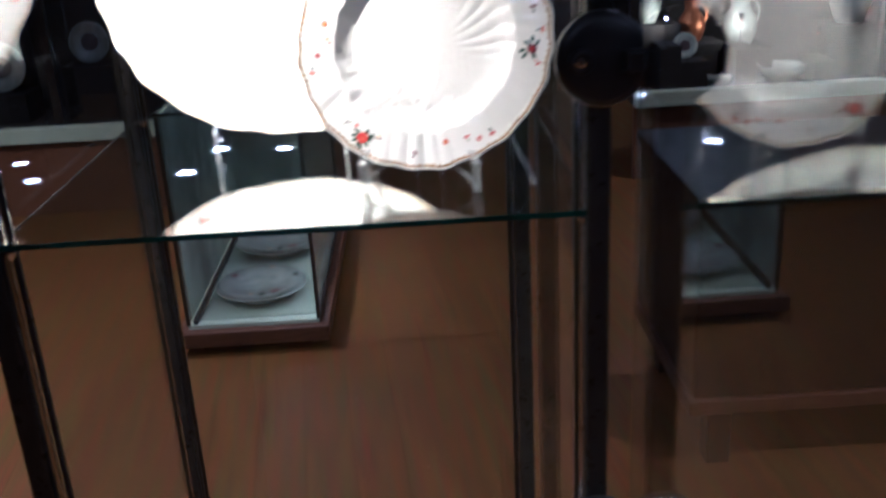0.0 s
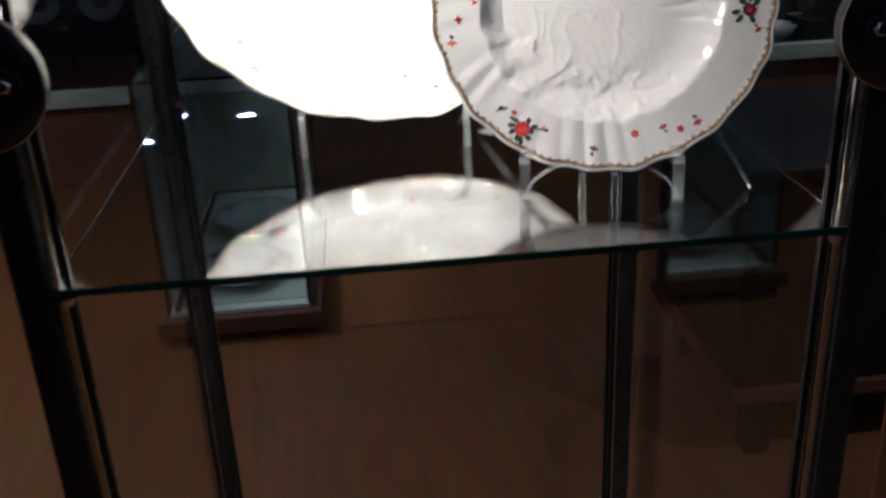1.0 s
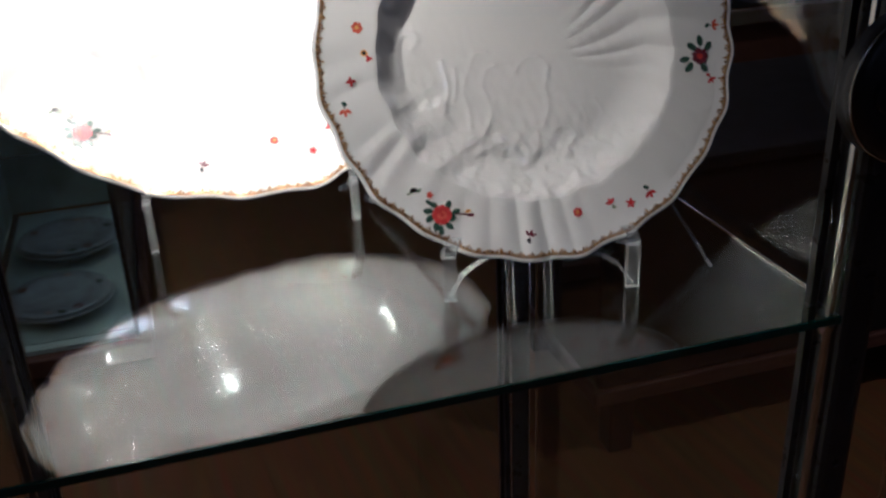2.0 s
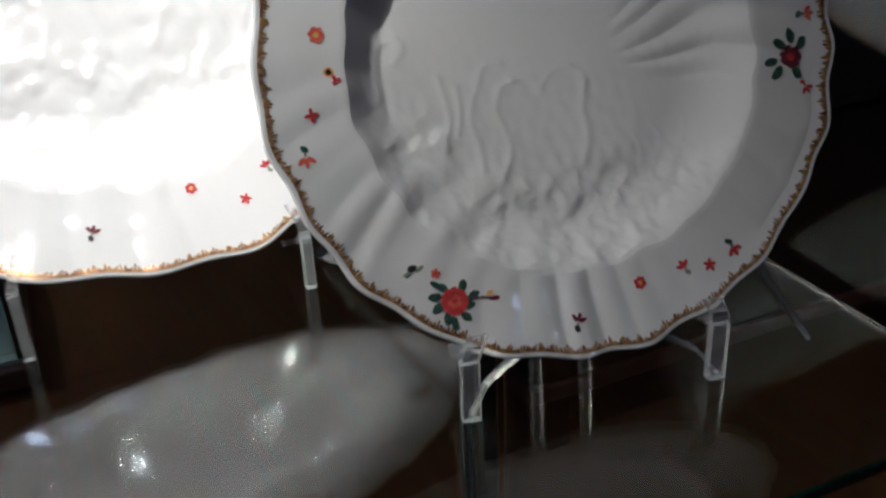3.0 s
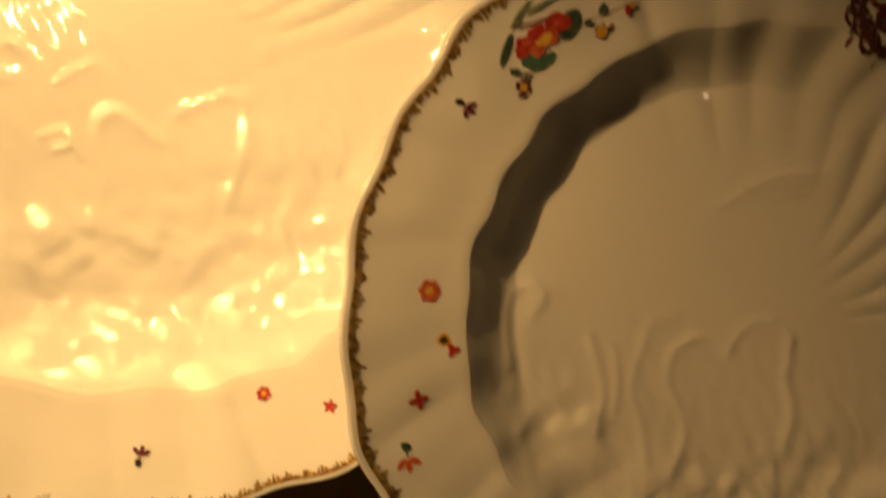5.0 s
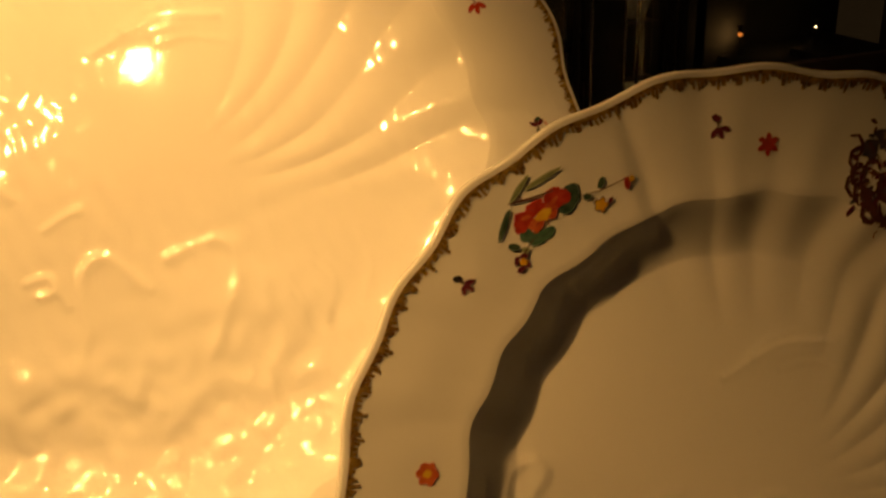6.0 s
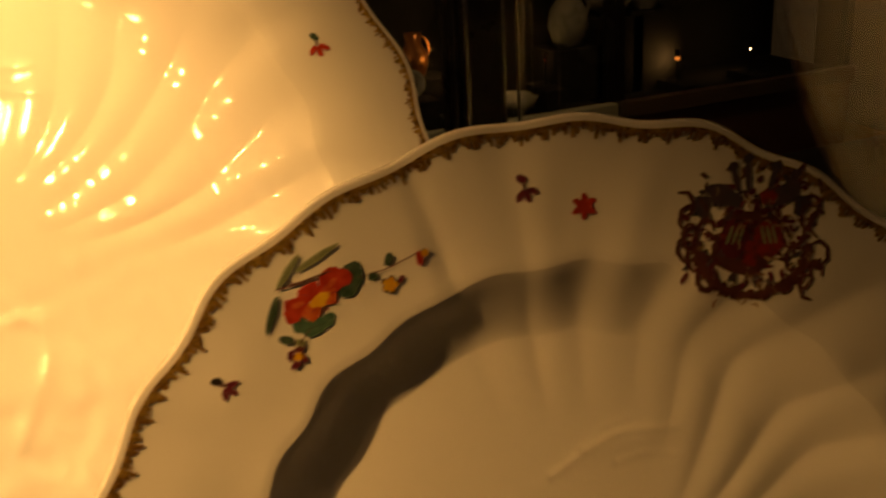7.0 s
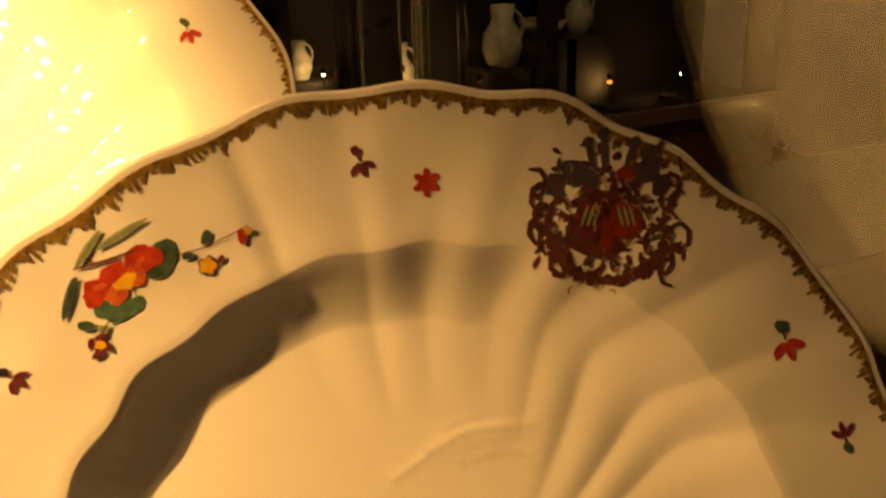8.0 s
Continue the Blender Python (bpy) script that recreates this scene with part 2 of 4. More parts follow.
def post(x, y, parent):
    """An upright of the case: a black square tube with a rounded front and two bright beads beside the glass."""
    w = 0.0125 if y > 1.0 else 0.0105
    up = part("post", box(x - w, x + w, y - 0.0125, y + 0.0125, 0.0, CASE_TOP, 0.004), BLACK_METAL, parent, "black anodised metal corner post")
    side = 1 if x < -0.1 else -1
    front = y < 1.0
    part("bead", box(min(x + side * 0.0133, x + side * 0.0160), max(x + side * 0.0133, x + side * 0.0160), y - 0.008, y - 0.005, 0.06, CASE_TOP), STEEL if front else BLACK_METAL, up, "bright metal glazing bead" if front else "")
    part("bead", box(min(x + side * 0.0133, x + side * 0.0180), max(x + side * 0.0133, x + side * 0.0180), y + 0.006, y + 0.011, 0.06, CASE_TOP), BLACK_METAL, up)


def clamp(x, y, z, side, parent):
    """A round black glass clamp with a bolt in a recess towards the opening."""
    m = pose(x, y, z, 90)
    disc = part("clamp_disc", lathe([(0, 0.0155), (0.030, 0.0155), (0.0355, 0.0135), (0.0375, 0.010), (0.0375, 0.0), (0, 0.0)], 48, at=m), RUBBER, parent, "round black glass clamp", True)
    # an added steel ring draws the highlight along the disc's edge
    part("edge_highlight", lathe([(0.0374, 0.0102), (0.0381, 0.0102), (0.0381, 0.0112), (0.0374, 0.0112)], 48, at=m), STEEL, disc, "thin steel ring added for the highlight on the clamp's edge", True)
    n = pose(x + side * 0.018, y - 0.0157, z, 90)
    part("bolt_ring", lathe([(0.0055, 0.0), (0.0105, 0.0), (0.0105, 0.0018), (0.0085, 0.003), (0.0055, 0.0022)], 28, at=n), RUBBER, disc, smooth=True)
    part("bolt", lathe([(0, 0.0028), (0.0030, 0.0028), (0.0048, 0.0018), (0.0050, 0.0), (0, 0.0)], 6, at=n), STEEL, disc, "steel hexagon bolt")


case = empty("display_case", (0, 0, 0))
tagged(case, "square glass display case with black metal corner posts", "display case")
part("plinth", box(X0, X1, Y0, Y1, 0.0, 0.06, 0.004), DARK_WOOD, case, "low dark wooden plinth")
part("canopy", box(X0 - 0.004, X1 + 0.004, Y0 - 0.004, Y1 + 0.004, CASE_TOP, CASE_TOP + 0.09, 0.004), BLACK_METAL, case, "black metal lamp canopy")
for x, y in ((X0 + 0.014, Y0 + 0.014), (X1 - 0.014, Y0 + 0.014), (X0 + 0.010, Y1 - 0.014), (BACK_X1 - 0.014, Y1 - 0.014)):
    post(x, y, case)
glass_pane("side_pane", (X0 + 0.006, X0 + 0.012, Y0 + 0.030, Y1 - 0.030, 0.06, CASE_TOP), case)
glass_pane("side_pane", (X1 - 0.012, X1 - 0.006, Y0 + 0.030, Y1 - 0.030, 0.06, CASE_TOP), case)
glass_pane("back_pane", (X0 + 0.030, BACK_X1 - 0.030, Y1 - 0.012, Y1 - 0.006, 0.06, CASE_TOP), case)
for x in (X0 + 0.006, X1 - 0.012):
    strip = part("pane_edge", box(x, x + 0.006, Y0 + 0.0285, Y0 + 0.0298, 0.06, CASE_TOP), PALE_EDGE, case, "pale ground edge of the side pane")
    strip.visible_shadow = False
for x in (BACK_X1 - 0.0262, BACK_X1 - 0.0040):
    part("edge_bead", box(x, x + 0.0016, Y1 - 0.0282, Y1 - 0.0267, 0.06, CASE_TOP), STEEL, case, "bright metal bead")
for z in (1.284, 0.832):
    clamp(X0 + 0.014, Y0 - 0.001, z, 1, case)
    clamp(X1 - 0.014, Y0 - 0.001, z, -1, case)
for x, y in SPOTS:
    spot = part("lamp_ring", lathe([(0.021, 0), (0.027, 0), (0.027, -0.006), (0.021, -0.004)], 20, at=Matrix.Translation((x, y, CASE_TOP - 0.0005))), STEEL, case, "small round downlight")

strip = part("lamp_strip", box(-0.374, -0.366, 0.890, 0.910, 1.54, CASE_TOP - 0.001, 0.001), BLACK_METAL, case, "slim black lamp strip beside the post")
for x, y, z in STRIP_LAMPS:
    part("lamp_ring", lathe([(0.0045, 0), (0.0075, 0), (0.0075, 0.003), (0.0045, 0.002)], 16, at=pose(-0.3655, y, z, 0, 90)), STEEL, strip, "small round lamp ring")

# the open front door of the case, swung out square to the front
door = empty("case_door")
tagged(door, "open frameless glass door of the display case", "glass door")
DOOR_X = 0.167
pane = part("door_pane", box(DOOR_X, DOOR_X + 0.006, Y0 - 0.49, Y0 - 0.004, 0.07, CASE_TOP - 0.01), GLASS, door)
pane.visible_shadow = False
for z in (1.284, 0.832):
    part("hinge_arm", box(X1 + 0.0005, DOOR_X - 0.0005, Y0 - 0.03, Y0 + 0.012, z - 0.008, z + 0.008, 0.002), BLACK_METAL, door)

# shelf: clear sheet with a green cut front edge, resting on four pegs
shelf = empty("glass_shelf", (0, 0, SHELF))
tagged(shelf, "clear glass shelf with a green cut front edge", "shelf")
SX0, SX1, SY0, SY1 = X0 + 0.024, X1 - 0.020, 0.7995, Y1 - 0.020
top = part("shelf_glass", box(SX0, SX1, SY0 + 0.0012, SY1, -0.005, 0.0), SHELF_GLASS, shelf)
top.visible_shadow = False
edge = part("front_edge", box(SX0, SX1, SY0, SY0 + 0.0012, -0.005, -0.0002), GREEN_EDGE, shelf, "green cut glass edge")
edge.visible_shadow = False
for x in (SX0 - 0.001, SX1):
    strip = part("side_edge", box(x, x + 0.001, SY0, SY1, -0.005, -0.0002), PALE_EDGE, shelf, "pale cut glass edge")
    strip.visible_shadow = False
for x in (SX0 + 0.006, SX1 - 0.006):
    for y in (SY0 + 0.008, SY1 - 0.01):
        side = -1 if x < -0.1 else 1
        peg = part("peg", lathe([(0, 0), (0.006, 0), (0.0065, -0.003), (0.004, -0.009), (0, -0.009)], 16, at=Matrix.Translation((x, y, -0.0052))), STEEL, shelf, "small steel shelf peg")
        part("peg_pin", box(min(x, x + side * 0.012), max(x, x + side * 0.012), y - 0.002, y + 0.002, -0.012, -0.008), STEEL, peg)


# ---- porcelain plates with moulded swans, fluted rims and painted flowers ----
def lobes(th):
    """The scalloped outline: many small lobes of uneven depth."""
    return 1 + 0.0085 * np.cos(24 * (th - 1.50)) * (0.75 + 0.25 * np.cos(5 * th + 0.6)) + 0.0045 * np.cos(12 * (th - 1.20)) - 0.002 * np.cos(7 * th)


def smooth_step(a, b, x):
    k = np.clip((x - a) / (b - a), 0, 1)
    return k * k * (3 - 2 * k)


def hump(th, at, wide):
    return np.exp(-(((np.degrees(th) - at + 180) % 360 - 180) / wide) ** 2)


def ridge(u, v, line, wide, tall):
    """A soft raised cord along a line of points."""
    best = np.full(u.shape, 9.0)
    for (ax, ay), (bx, by) in zip(line, line[1:]):
        dx, dy = bx - ax, by - ay
        k = np.clip(((u - ax) * dx + (v - ay) * dy) / (dx * dx + dy * dy), 0, 1)
        best = np.minimum(best, np.hypot(u - ax - k * dx, v - ay - k * dy))
    return tall * np.exp(-((best / wide) ** 2))


def blob(u, v, x, y, a, b, turn, tall):
    c, s = math.cos(radians(turn)), math.sin(radians(turn))
    p, q = ((u - x) * c + (v - y) * s) / a, (-(u - x) * s + (v - y) * c) / b
    return tall * np.exp(-(p * p + q * q))


def ripple(u, v, scale, seed):
    """Cheap band-limited noise, summed from turned waves."""
    rng = random.Random(seed)
    total = np.zeros(u.shape)
    for _ in range(14):
        a, f, p = rng.uniform(0, math.tau), scale * rng.uniform(0.6, 1.6), rng.uniform(0, math.tau)
        total += np.sin(f * (u * math.cos(a) + v * math.sin(a)) + p + 0.8 * np.sin(f * 0.37 * (u * math.sin(a) - v * math.cos(a)) + p * 2))
    return total / 5.0


DEPTH = 0.096


def rounded(line, steps=6):
    """A smooth curve through a few points."""
    pts = [Vector(p) for p in line]
    pts = [pts[0] * 2 - pts[1], *pts, pts[-1] * 2 - pts[-2]]
    out = []
    for a, b, c, d in zip(pts, pts[1:], pts[2:], pts[3:]):
        for i in range(steps):
            t = i / steps
            out.append(0.5 * (2 * b + (c - a) * t + (2 * a - 5 * b + 4 * c - d) * t * t + (3 * b - a - 3 * c + d) * t ** 3))
    return [tuple(p) for p in out] + [tuple(pts[-2])]


# the two plates: radius, where the well ends, size of the painted flowers, how far they are turned, and the swans' necks
FRONT = dict(radius=0.120, well=0.715, brush=1.0, wavy=0.00055, waves=110, bank=1.0, ribs=0.32, ribbed=1.0, grain=1.5, turned=0.0, bunches=120, curl=12.0, curl_from=0.60, sweep=9.0, moved={},
             cords=((0.0020, 0.014, ((-0.068, -0.052), (-0.10, -0.042), (-0.140, -0.046))),
                    (0.0034, 0.016, ((-0.145, -0.048), (-0.188, -0.070), (-0.208, -0.147), (-0.184, -0.212), (-0.177, -0.292), (-0.219, -0.382))),
                    (0.0026, 0.015, ((-0.045, -0.085), (-0.015, -0.042), (0.025, -0.018), (0.066, -0.020))),
                    (0.0030, 0.016, ((0.118, -0.075), (0.108, -0.12), (0.098, -0.165), (0.105, -0.262), (0.08, -0.345))),
                    (0.0018, 0.014, ((0.070, -0.020), (0.105, -0.040), (0.118, -0.075))),
                    (0.0026, 0.015, ((-0.181, 0.014), (-0.237, 0.012), (-0.27, -0.06), (-0.304, -0.151), (-0.284, -0.248), (-0.279, -0.343))),
                    (0.0030, 0.015, ((-0.603, -0.06), (-0.605, 0.02), (-0.596, 0.092), (-0.557, 0.127), (-0.512, 0.120), (-0.507, 0.086), (-0.535, 0.060))),
                    (0.0032, 0.014, ((-0.398, -0.017), (-0.374, -0.143), (-0.405, -0.264))),
                    (0.0030, 0.013, ((-0.340, -0.054), (-0.336, -0.13), (-0.351, -0.208)))))
BIG = dict(radius=0.1963, well=0.765, brush=0.64, wavy=0.0013, waves=125, bank=0.7, ribs=0.28, ribbed=0.55, grain=0.6, turned=-6.5, bunches=190, curl=20.0, curl_from=0.74, sweep=2.0,
           moved={-76.3: (0.810, -78.6), -59.3: (0.886, -70.9), -93.2: (0.885, -95.6), 30.2: (0.853, 24.2), 15.0: (0.893, 3.0)},
           cords=((0.0036, 0.015, ((-0.02, -0.245), (-0.055, -0.20), (-0.095, -0.165), (-0.135, -0.185), (-0.150, -0.240), (-0.148, -0.31), (-0.19, -0.40))),
                  (0.0036, 0.015, ((0.030, -0.19), (0.085, -0.175), (0.140, -0.168), (0.166, -0.20), (0.162, -0.26), (0.135, -0.32), (0.09, -0.40))),
                  (0.0030, 0.010, ((-0.246, -0.191), (-0.206, -0.186), (-0.195, -0.21))),
                  (0.0030, 0.010, ((-0.224, -0.222), (-0.191, -0.225), (-0.178, -0.25))),
                  (0.0030, 0.011, ((-0.192, -0.085), (-0.150, -0.064), (-0.125, -0.059))),
                  (0.0034, 0.012, ((-0.304, -0.06), (-0.304, -0.008), (-0.273, 0.012), (-0.250, -0.012)))))


def shell_heap(seed, count):
    """Shells and weeds heaped along the bank: place, half-lengths, turn and height."""
    rng, out = random.Random(seed), []
    while len(out) < count:
        x, y = rng.uniform(-0.62, 0.60), rng.uniform(-0.72, -0.20)
        if math.hypot(x, y) < 0.70 and (y < -0.37 - 0.10 * rng.random() or (x < -0.38 and y < -0.22)):
            a = rng.uniform(0.016, 0.044) * (1.25 if x < -0.36 else 1.0)
            out.append((x, y, a, a * rng.uniform(0.4, 0.85), rng.uniform(0, 180), a * rng.uniform(0.10, 0.20)))
    return out


HEAP = shell_heap(14, 170)


def plate_height(r, th, kind):
    """Height of the upper surface, for a plate of radius 1; 0 in the middle of the rim."""
    u, v = r * np.cos(th), r * np.sin(th)
    deg = (np.degrees(th) + 180) % 360 - 180
    well = kind["well"] * (1 + 0.007 * np.cos(24 * (th - 1.50)) * (0.7 + 0.3 * np.cos(5 * th)) + 0.004 * np.cos(13 * th + 1))
    # the wall of the well: steep on one side, a long soft slope on the other
    soft = hump(th, -35, 85)
    span = 0.125 + 0.15 * soft
    wall = np.clip((r - well + span) / span, 0, 1) ** (1.35 + 0.9 * soft)
    rim = 0.045 * (1 - 0.9 * hump(th, -28, 55)) * smooth_step(well - 0.01, 1.0, r)
    h = DEPTH * wall + rim + 0.012 * np.clip((r - 0.9) / 0.1, 0, 1) ** 2
    h -= 0.0030 * np.exp(-(((r - well) / 0.012) ** 2))
    # shell ribs that spread from the well over the rim and bend to one side
    aside = smooth_step(95, 50, deg)
    bent = np.radians(deg) + radians(kind["curl"]) * (np.clip(kind["curl_from"] - r, 0, 1) / 0.4) ** 1.2 * aside + radians(kind["sweep"]) * np.clip((r - 0.6) / 0.34, 0, 1) * aside
    wave = 15.25 * (bent - math.pi / 2) + 0.22 * np.sin(5 * th) + 0.25 * np.sin(11 * th + 1)
    rib = np.sqrt(np.cos(wave) ** 2 + 0.05) - 0.66
    start = kind["ribs"] - 0.16 * hump(th, 15, 38)
    shell = smooth_step(-24, -4, deg) * smooth_step(114, 106, deg) * smooth_step(start, start + 0.32, r) * (1 - 0.40 * smooth_step(well - 0.03, 1.0, r))
    shell = shell * (0.78 + 0.22 * np.cos(7 * th + 0.6)) * (1 - 0.35 * hump(th, 62, 9))
    h += 0.0072 * kind["ribbed"] * shell * (1 + 0.9 * hump(th, 26, 30)) * rib
    # flutes on the lower rim, in groups, with plain panels between them
    over = smooth_step(well - 0.08, well + 0.07, r) * (1 - 0.4 * smooth_step(0.9, 1.0, r))
    twist = th + 0.35 * (r - 0.85) * np.cos(th - 0.3)
    close = 1.6 * np.sqrt(np.sin(22 * twist + 0.7 * np.sin(5 * th)) ** 2 + 0.03) - 1.0 + 0.3 * np.cos(27 * twist)
    broad = 1.5 * np.sqrt(np.cos(14.6 * twist + 0.5) ** 2 + 0.06) - 1.0 + 0.35 * np.cos(41 * twist + 0.6)
    h += over * (0.0088 * close * (hump(th, -96, 17) + 0.30 * hump(th, -28, 14)) + 0.0052 * broad * hump(th, -148, 20) + 0.0011 * close)
    h -= 0.0035 * hump(th, 107, 1.6) * over
    h += 0.0035 * np.cos(24 * (th - 1.50)) * smooth_step(0.84, 1.0, r)
    # swans, their necks and bodies, a heron on the bank, ducks in flight
    cords = list(kind["cords"]) + [
        (0.0022, 0.010, ((-0.046, 0.277), (-0.011, 0.293), (0.036, 0.317), (0.107, 0.346), (0.187, 0.343), (0.244, 0.339))),
        (0.0016, 0.010, ((0.03, 0.325), (0.073, 0.36), (0.14, 0.375))),
        (0.0014, 0.010, ((0.10, 0.285), (0.17, 0.295), (0.26, 0.275))),
        (0.0013, 0.010, ((0.42, -0.36), (0.46, -0.28), (0.45, -0.20))),
        (0.0012, 0.010, ((0.34, -0.38), (0.37, -0.30), (0.34, -0.24))),
        (0.0011, 0.010, ((0.28, -0.40), (0.29, -0.33), (0.27, -0.27))),
    ]
    if r.ndim > 1 or r.min() < 0.68:
        for tall, wide, line in cords:
            h += ridge(u, v, rounded(line), wide, tall)
        for x, y, a, b, turn, tall in ((-0.30, -0.40, 0.12, 0.07, 25, 0.009), (0.19, -0.31, 0.15, 0.075, -15, 0.009), (-0.56, 0.02, 0.05, 0.08, 15, 0.005), (0.12, 0.325, 0.09, 0.03, 5, 0.004), (-0.47, -0.33, 0.06, 0.055, 0, 0.005), (-0.52, 0.10, 0.03, 0.025, 30, 0.004)):
            h += blob(u, v, x, y, a, b, turn, tall)
        heap = np.zeros(r.shape)
        for x, y, a, b, turn, tall in HEAP:
            near = (np.abs(u - x) < 2.6 * a) & (np.abs(v - y) < 2.6 * a)
            if near.any():
                heap[near] += blob(u[near], v[near], x, y, a, b, turn, tall * kind["bank"])
        h += 0.009 * np.tanh(heap / 0.009)
    # water, weeds and shells along the lower part of the well, in curling folds
    inside = 1 - smooth_step(well - 0.03, well + 0.005, r)
    bank = smooth_step(-0.26, -0.46, v) * inside
    fold = 1.5 - np.sqrt(ripple(u, v, 40, 3) ** 2 + 0.12) - 0.4 * np.sqrt(ripple(u, v * 1.3, 80, 8) ** 2 + 0.12)
    h += bank * 0.0036 * kind["bank"] * fold
    left = hump(th, 196, 30) * smooth_step(0.40, 0.54, r) * (1 - smooth_step(well - 0.08, well - 0.01, r))
    h += left * 0.0034 * (1 - np.abs(ripple(u, v, 34, 5)))
    swans = np.exp(-(((u + 0.02) / 0.36) ** 4) - ((v + 0.26) / 0.22) ** 4)
    patch = np.clip(0.55 + 0.6 * ripple(u, v, 9, 44), 0.1, 1.6)
    h += 0.0008 * ripple(u, v, 10, 21) + kind["wavy"] * ripple(u, v * 0.7, kind["waves"], 33) * (0.55 * patch + kind["grain"] * (1.3 * bank + 1.2 * left + 1.0 * swans))
    return h - (DEPTH + 0.045 * smooth_step(kind["well"] - 0.01, 1.0, 0.87))


def plate_mesh(name, kind, rings=240):
    """The body of a plate: moulded face, rounded lip, smooth back and foot ring, as one closed mesh."""
    radius, well = kind["radius"], kind["well"]
    spokes = 1152 if radius > 0.15 else 864
    th = np.arange(spokes) * math.tau / spokes
    rs = np.concatenate([np.linspace(0.012, 0.58, rings // 2, endpoint=False), np.linspace(0.58, 1.0, rings - rings // 2)])
    rr, tt = np.meshgrid(rs, th, indexing="ij")
    edge = lobes(tt)
    rad = rr * (1 + (edge - 1) * smooth_step(0.55, 0.9, rr))
    top = np.stack([rad * np.cos(tt), rad * np.sin(tt), plate_height(rr, tt, kind)], -1)
    lip = top[-1]
    thick = 0.0036 / radius
    rows = [top]
    for out, down in ((0.2, 0.2), (0.27, 0.5), (0.13, 0.8), (-0.2, 1.0)):
        row = lip.copy()
        row[:, 0] += out * thick * np.cos(th)
        row[:, 1] += out * thick * np.sin(th)
        row[:, 2] -= down * thick
        rows.append(row[None])
    for r, extra in ((0.93, 0), (0.85, 0), (0.76, 0.0), (0.70, 0.0), (0.62, 0.0), (0.60, 0.025), (0.57, 0.025), (0.55, 0.0), (0.3, 0.0), (0.05, 0.0)):
        wall = smooth_step(well - 0.115, well + 0.02, r)
        z = DEPTH * wall + 0.045 * smooth_step(well - 0.01, 1.0, r) - (DEPTH + 0.045 * smooth_step(well - 0.01, 1.0, 0.87)) - thick - extra
        e = 1 + (lobes(th) - 1) * smooth_step(0.55, 0.9, r)
        rows.append(np.stack([r * e * np.cos(th), r * e * np.sin(th), np.full(spokes, float(z))], -1)[None])
    pts = np.concatenate(rows) * radius
    n = pts.shape[0]
    i, k = np.meshgrid(np.arange(n - 1), np.arange(spokes), indexing="ij")
    j = (k + 1) % spokes
    quads = np.stack([i * spokes + k, (i + 1) * spokes + k, (i + 1) * spokes + j, i * spokes + j], -1).reshape(-1, 4)
    faces = quads.tolist()
    faces.append(list(range(spokes)))
    faces.append([(n - 1) * spokes + q for q in reversed(range(spokes))])
    me = bpy.data.meshes.new(name)
    me.from_pydata(pts.reshape(-1, 3).tolist(), [], faces)
    me.polygons.foreach_set("use_smooth", [True] * len(me.polygons))
    me.materials.append(PORCELAIN)
    moulded = np.full((n, spokes), 0.15)
    a, b = rr * np.cos(tt), rr * np.sin(tt)
    inside = 1 - smooth_step(well - 0.02, well + 0.02, rr)
    moulded[:rings] += inside * np.clip(smooth_step(-0.26, -0.44, b) + 0.8 * np.exp(-((a / 0.40) ** 4) - ((b + 0.24) / 0.20) ** 4) + 0.6 * hump(tt, 196, 30) * smooth_step(0.4, 0.55, rr) + 0.6 * np.exp(-(((a - 0.08) / 0.22) ** 4) - ((b - 0.33) / 0.09) ** 4), 0, 1)
    moulded[:rings] += 0.5 * np.exp(-(((rr - well) / 0.02) ** 2)) + 0.25 * smooth_step(well, well + 0.05, rr)
    me.attributes.new("moulded", "FLOAT", "POINT").data.foreach_set("value", moulded.astype(np.float32).ravel())
    me.update()
    return me


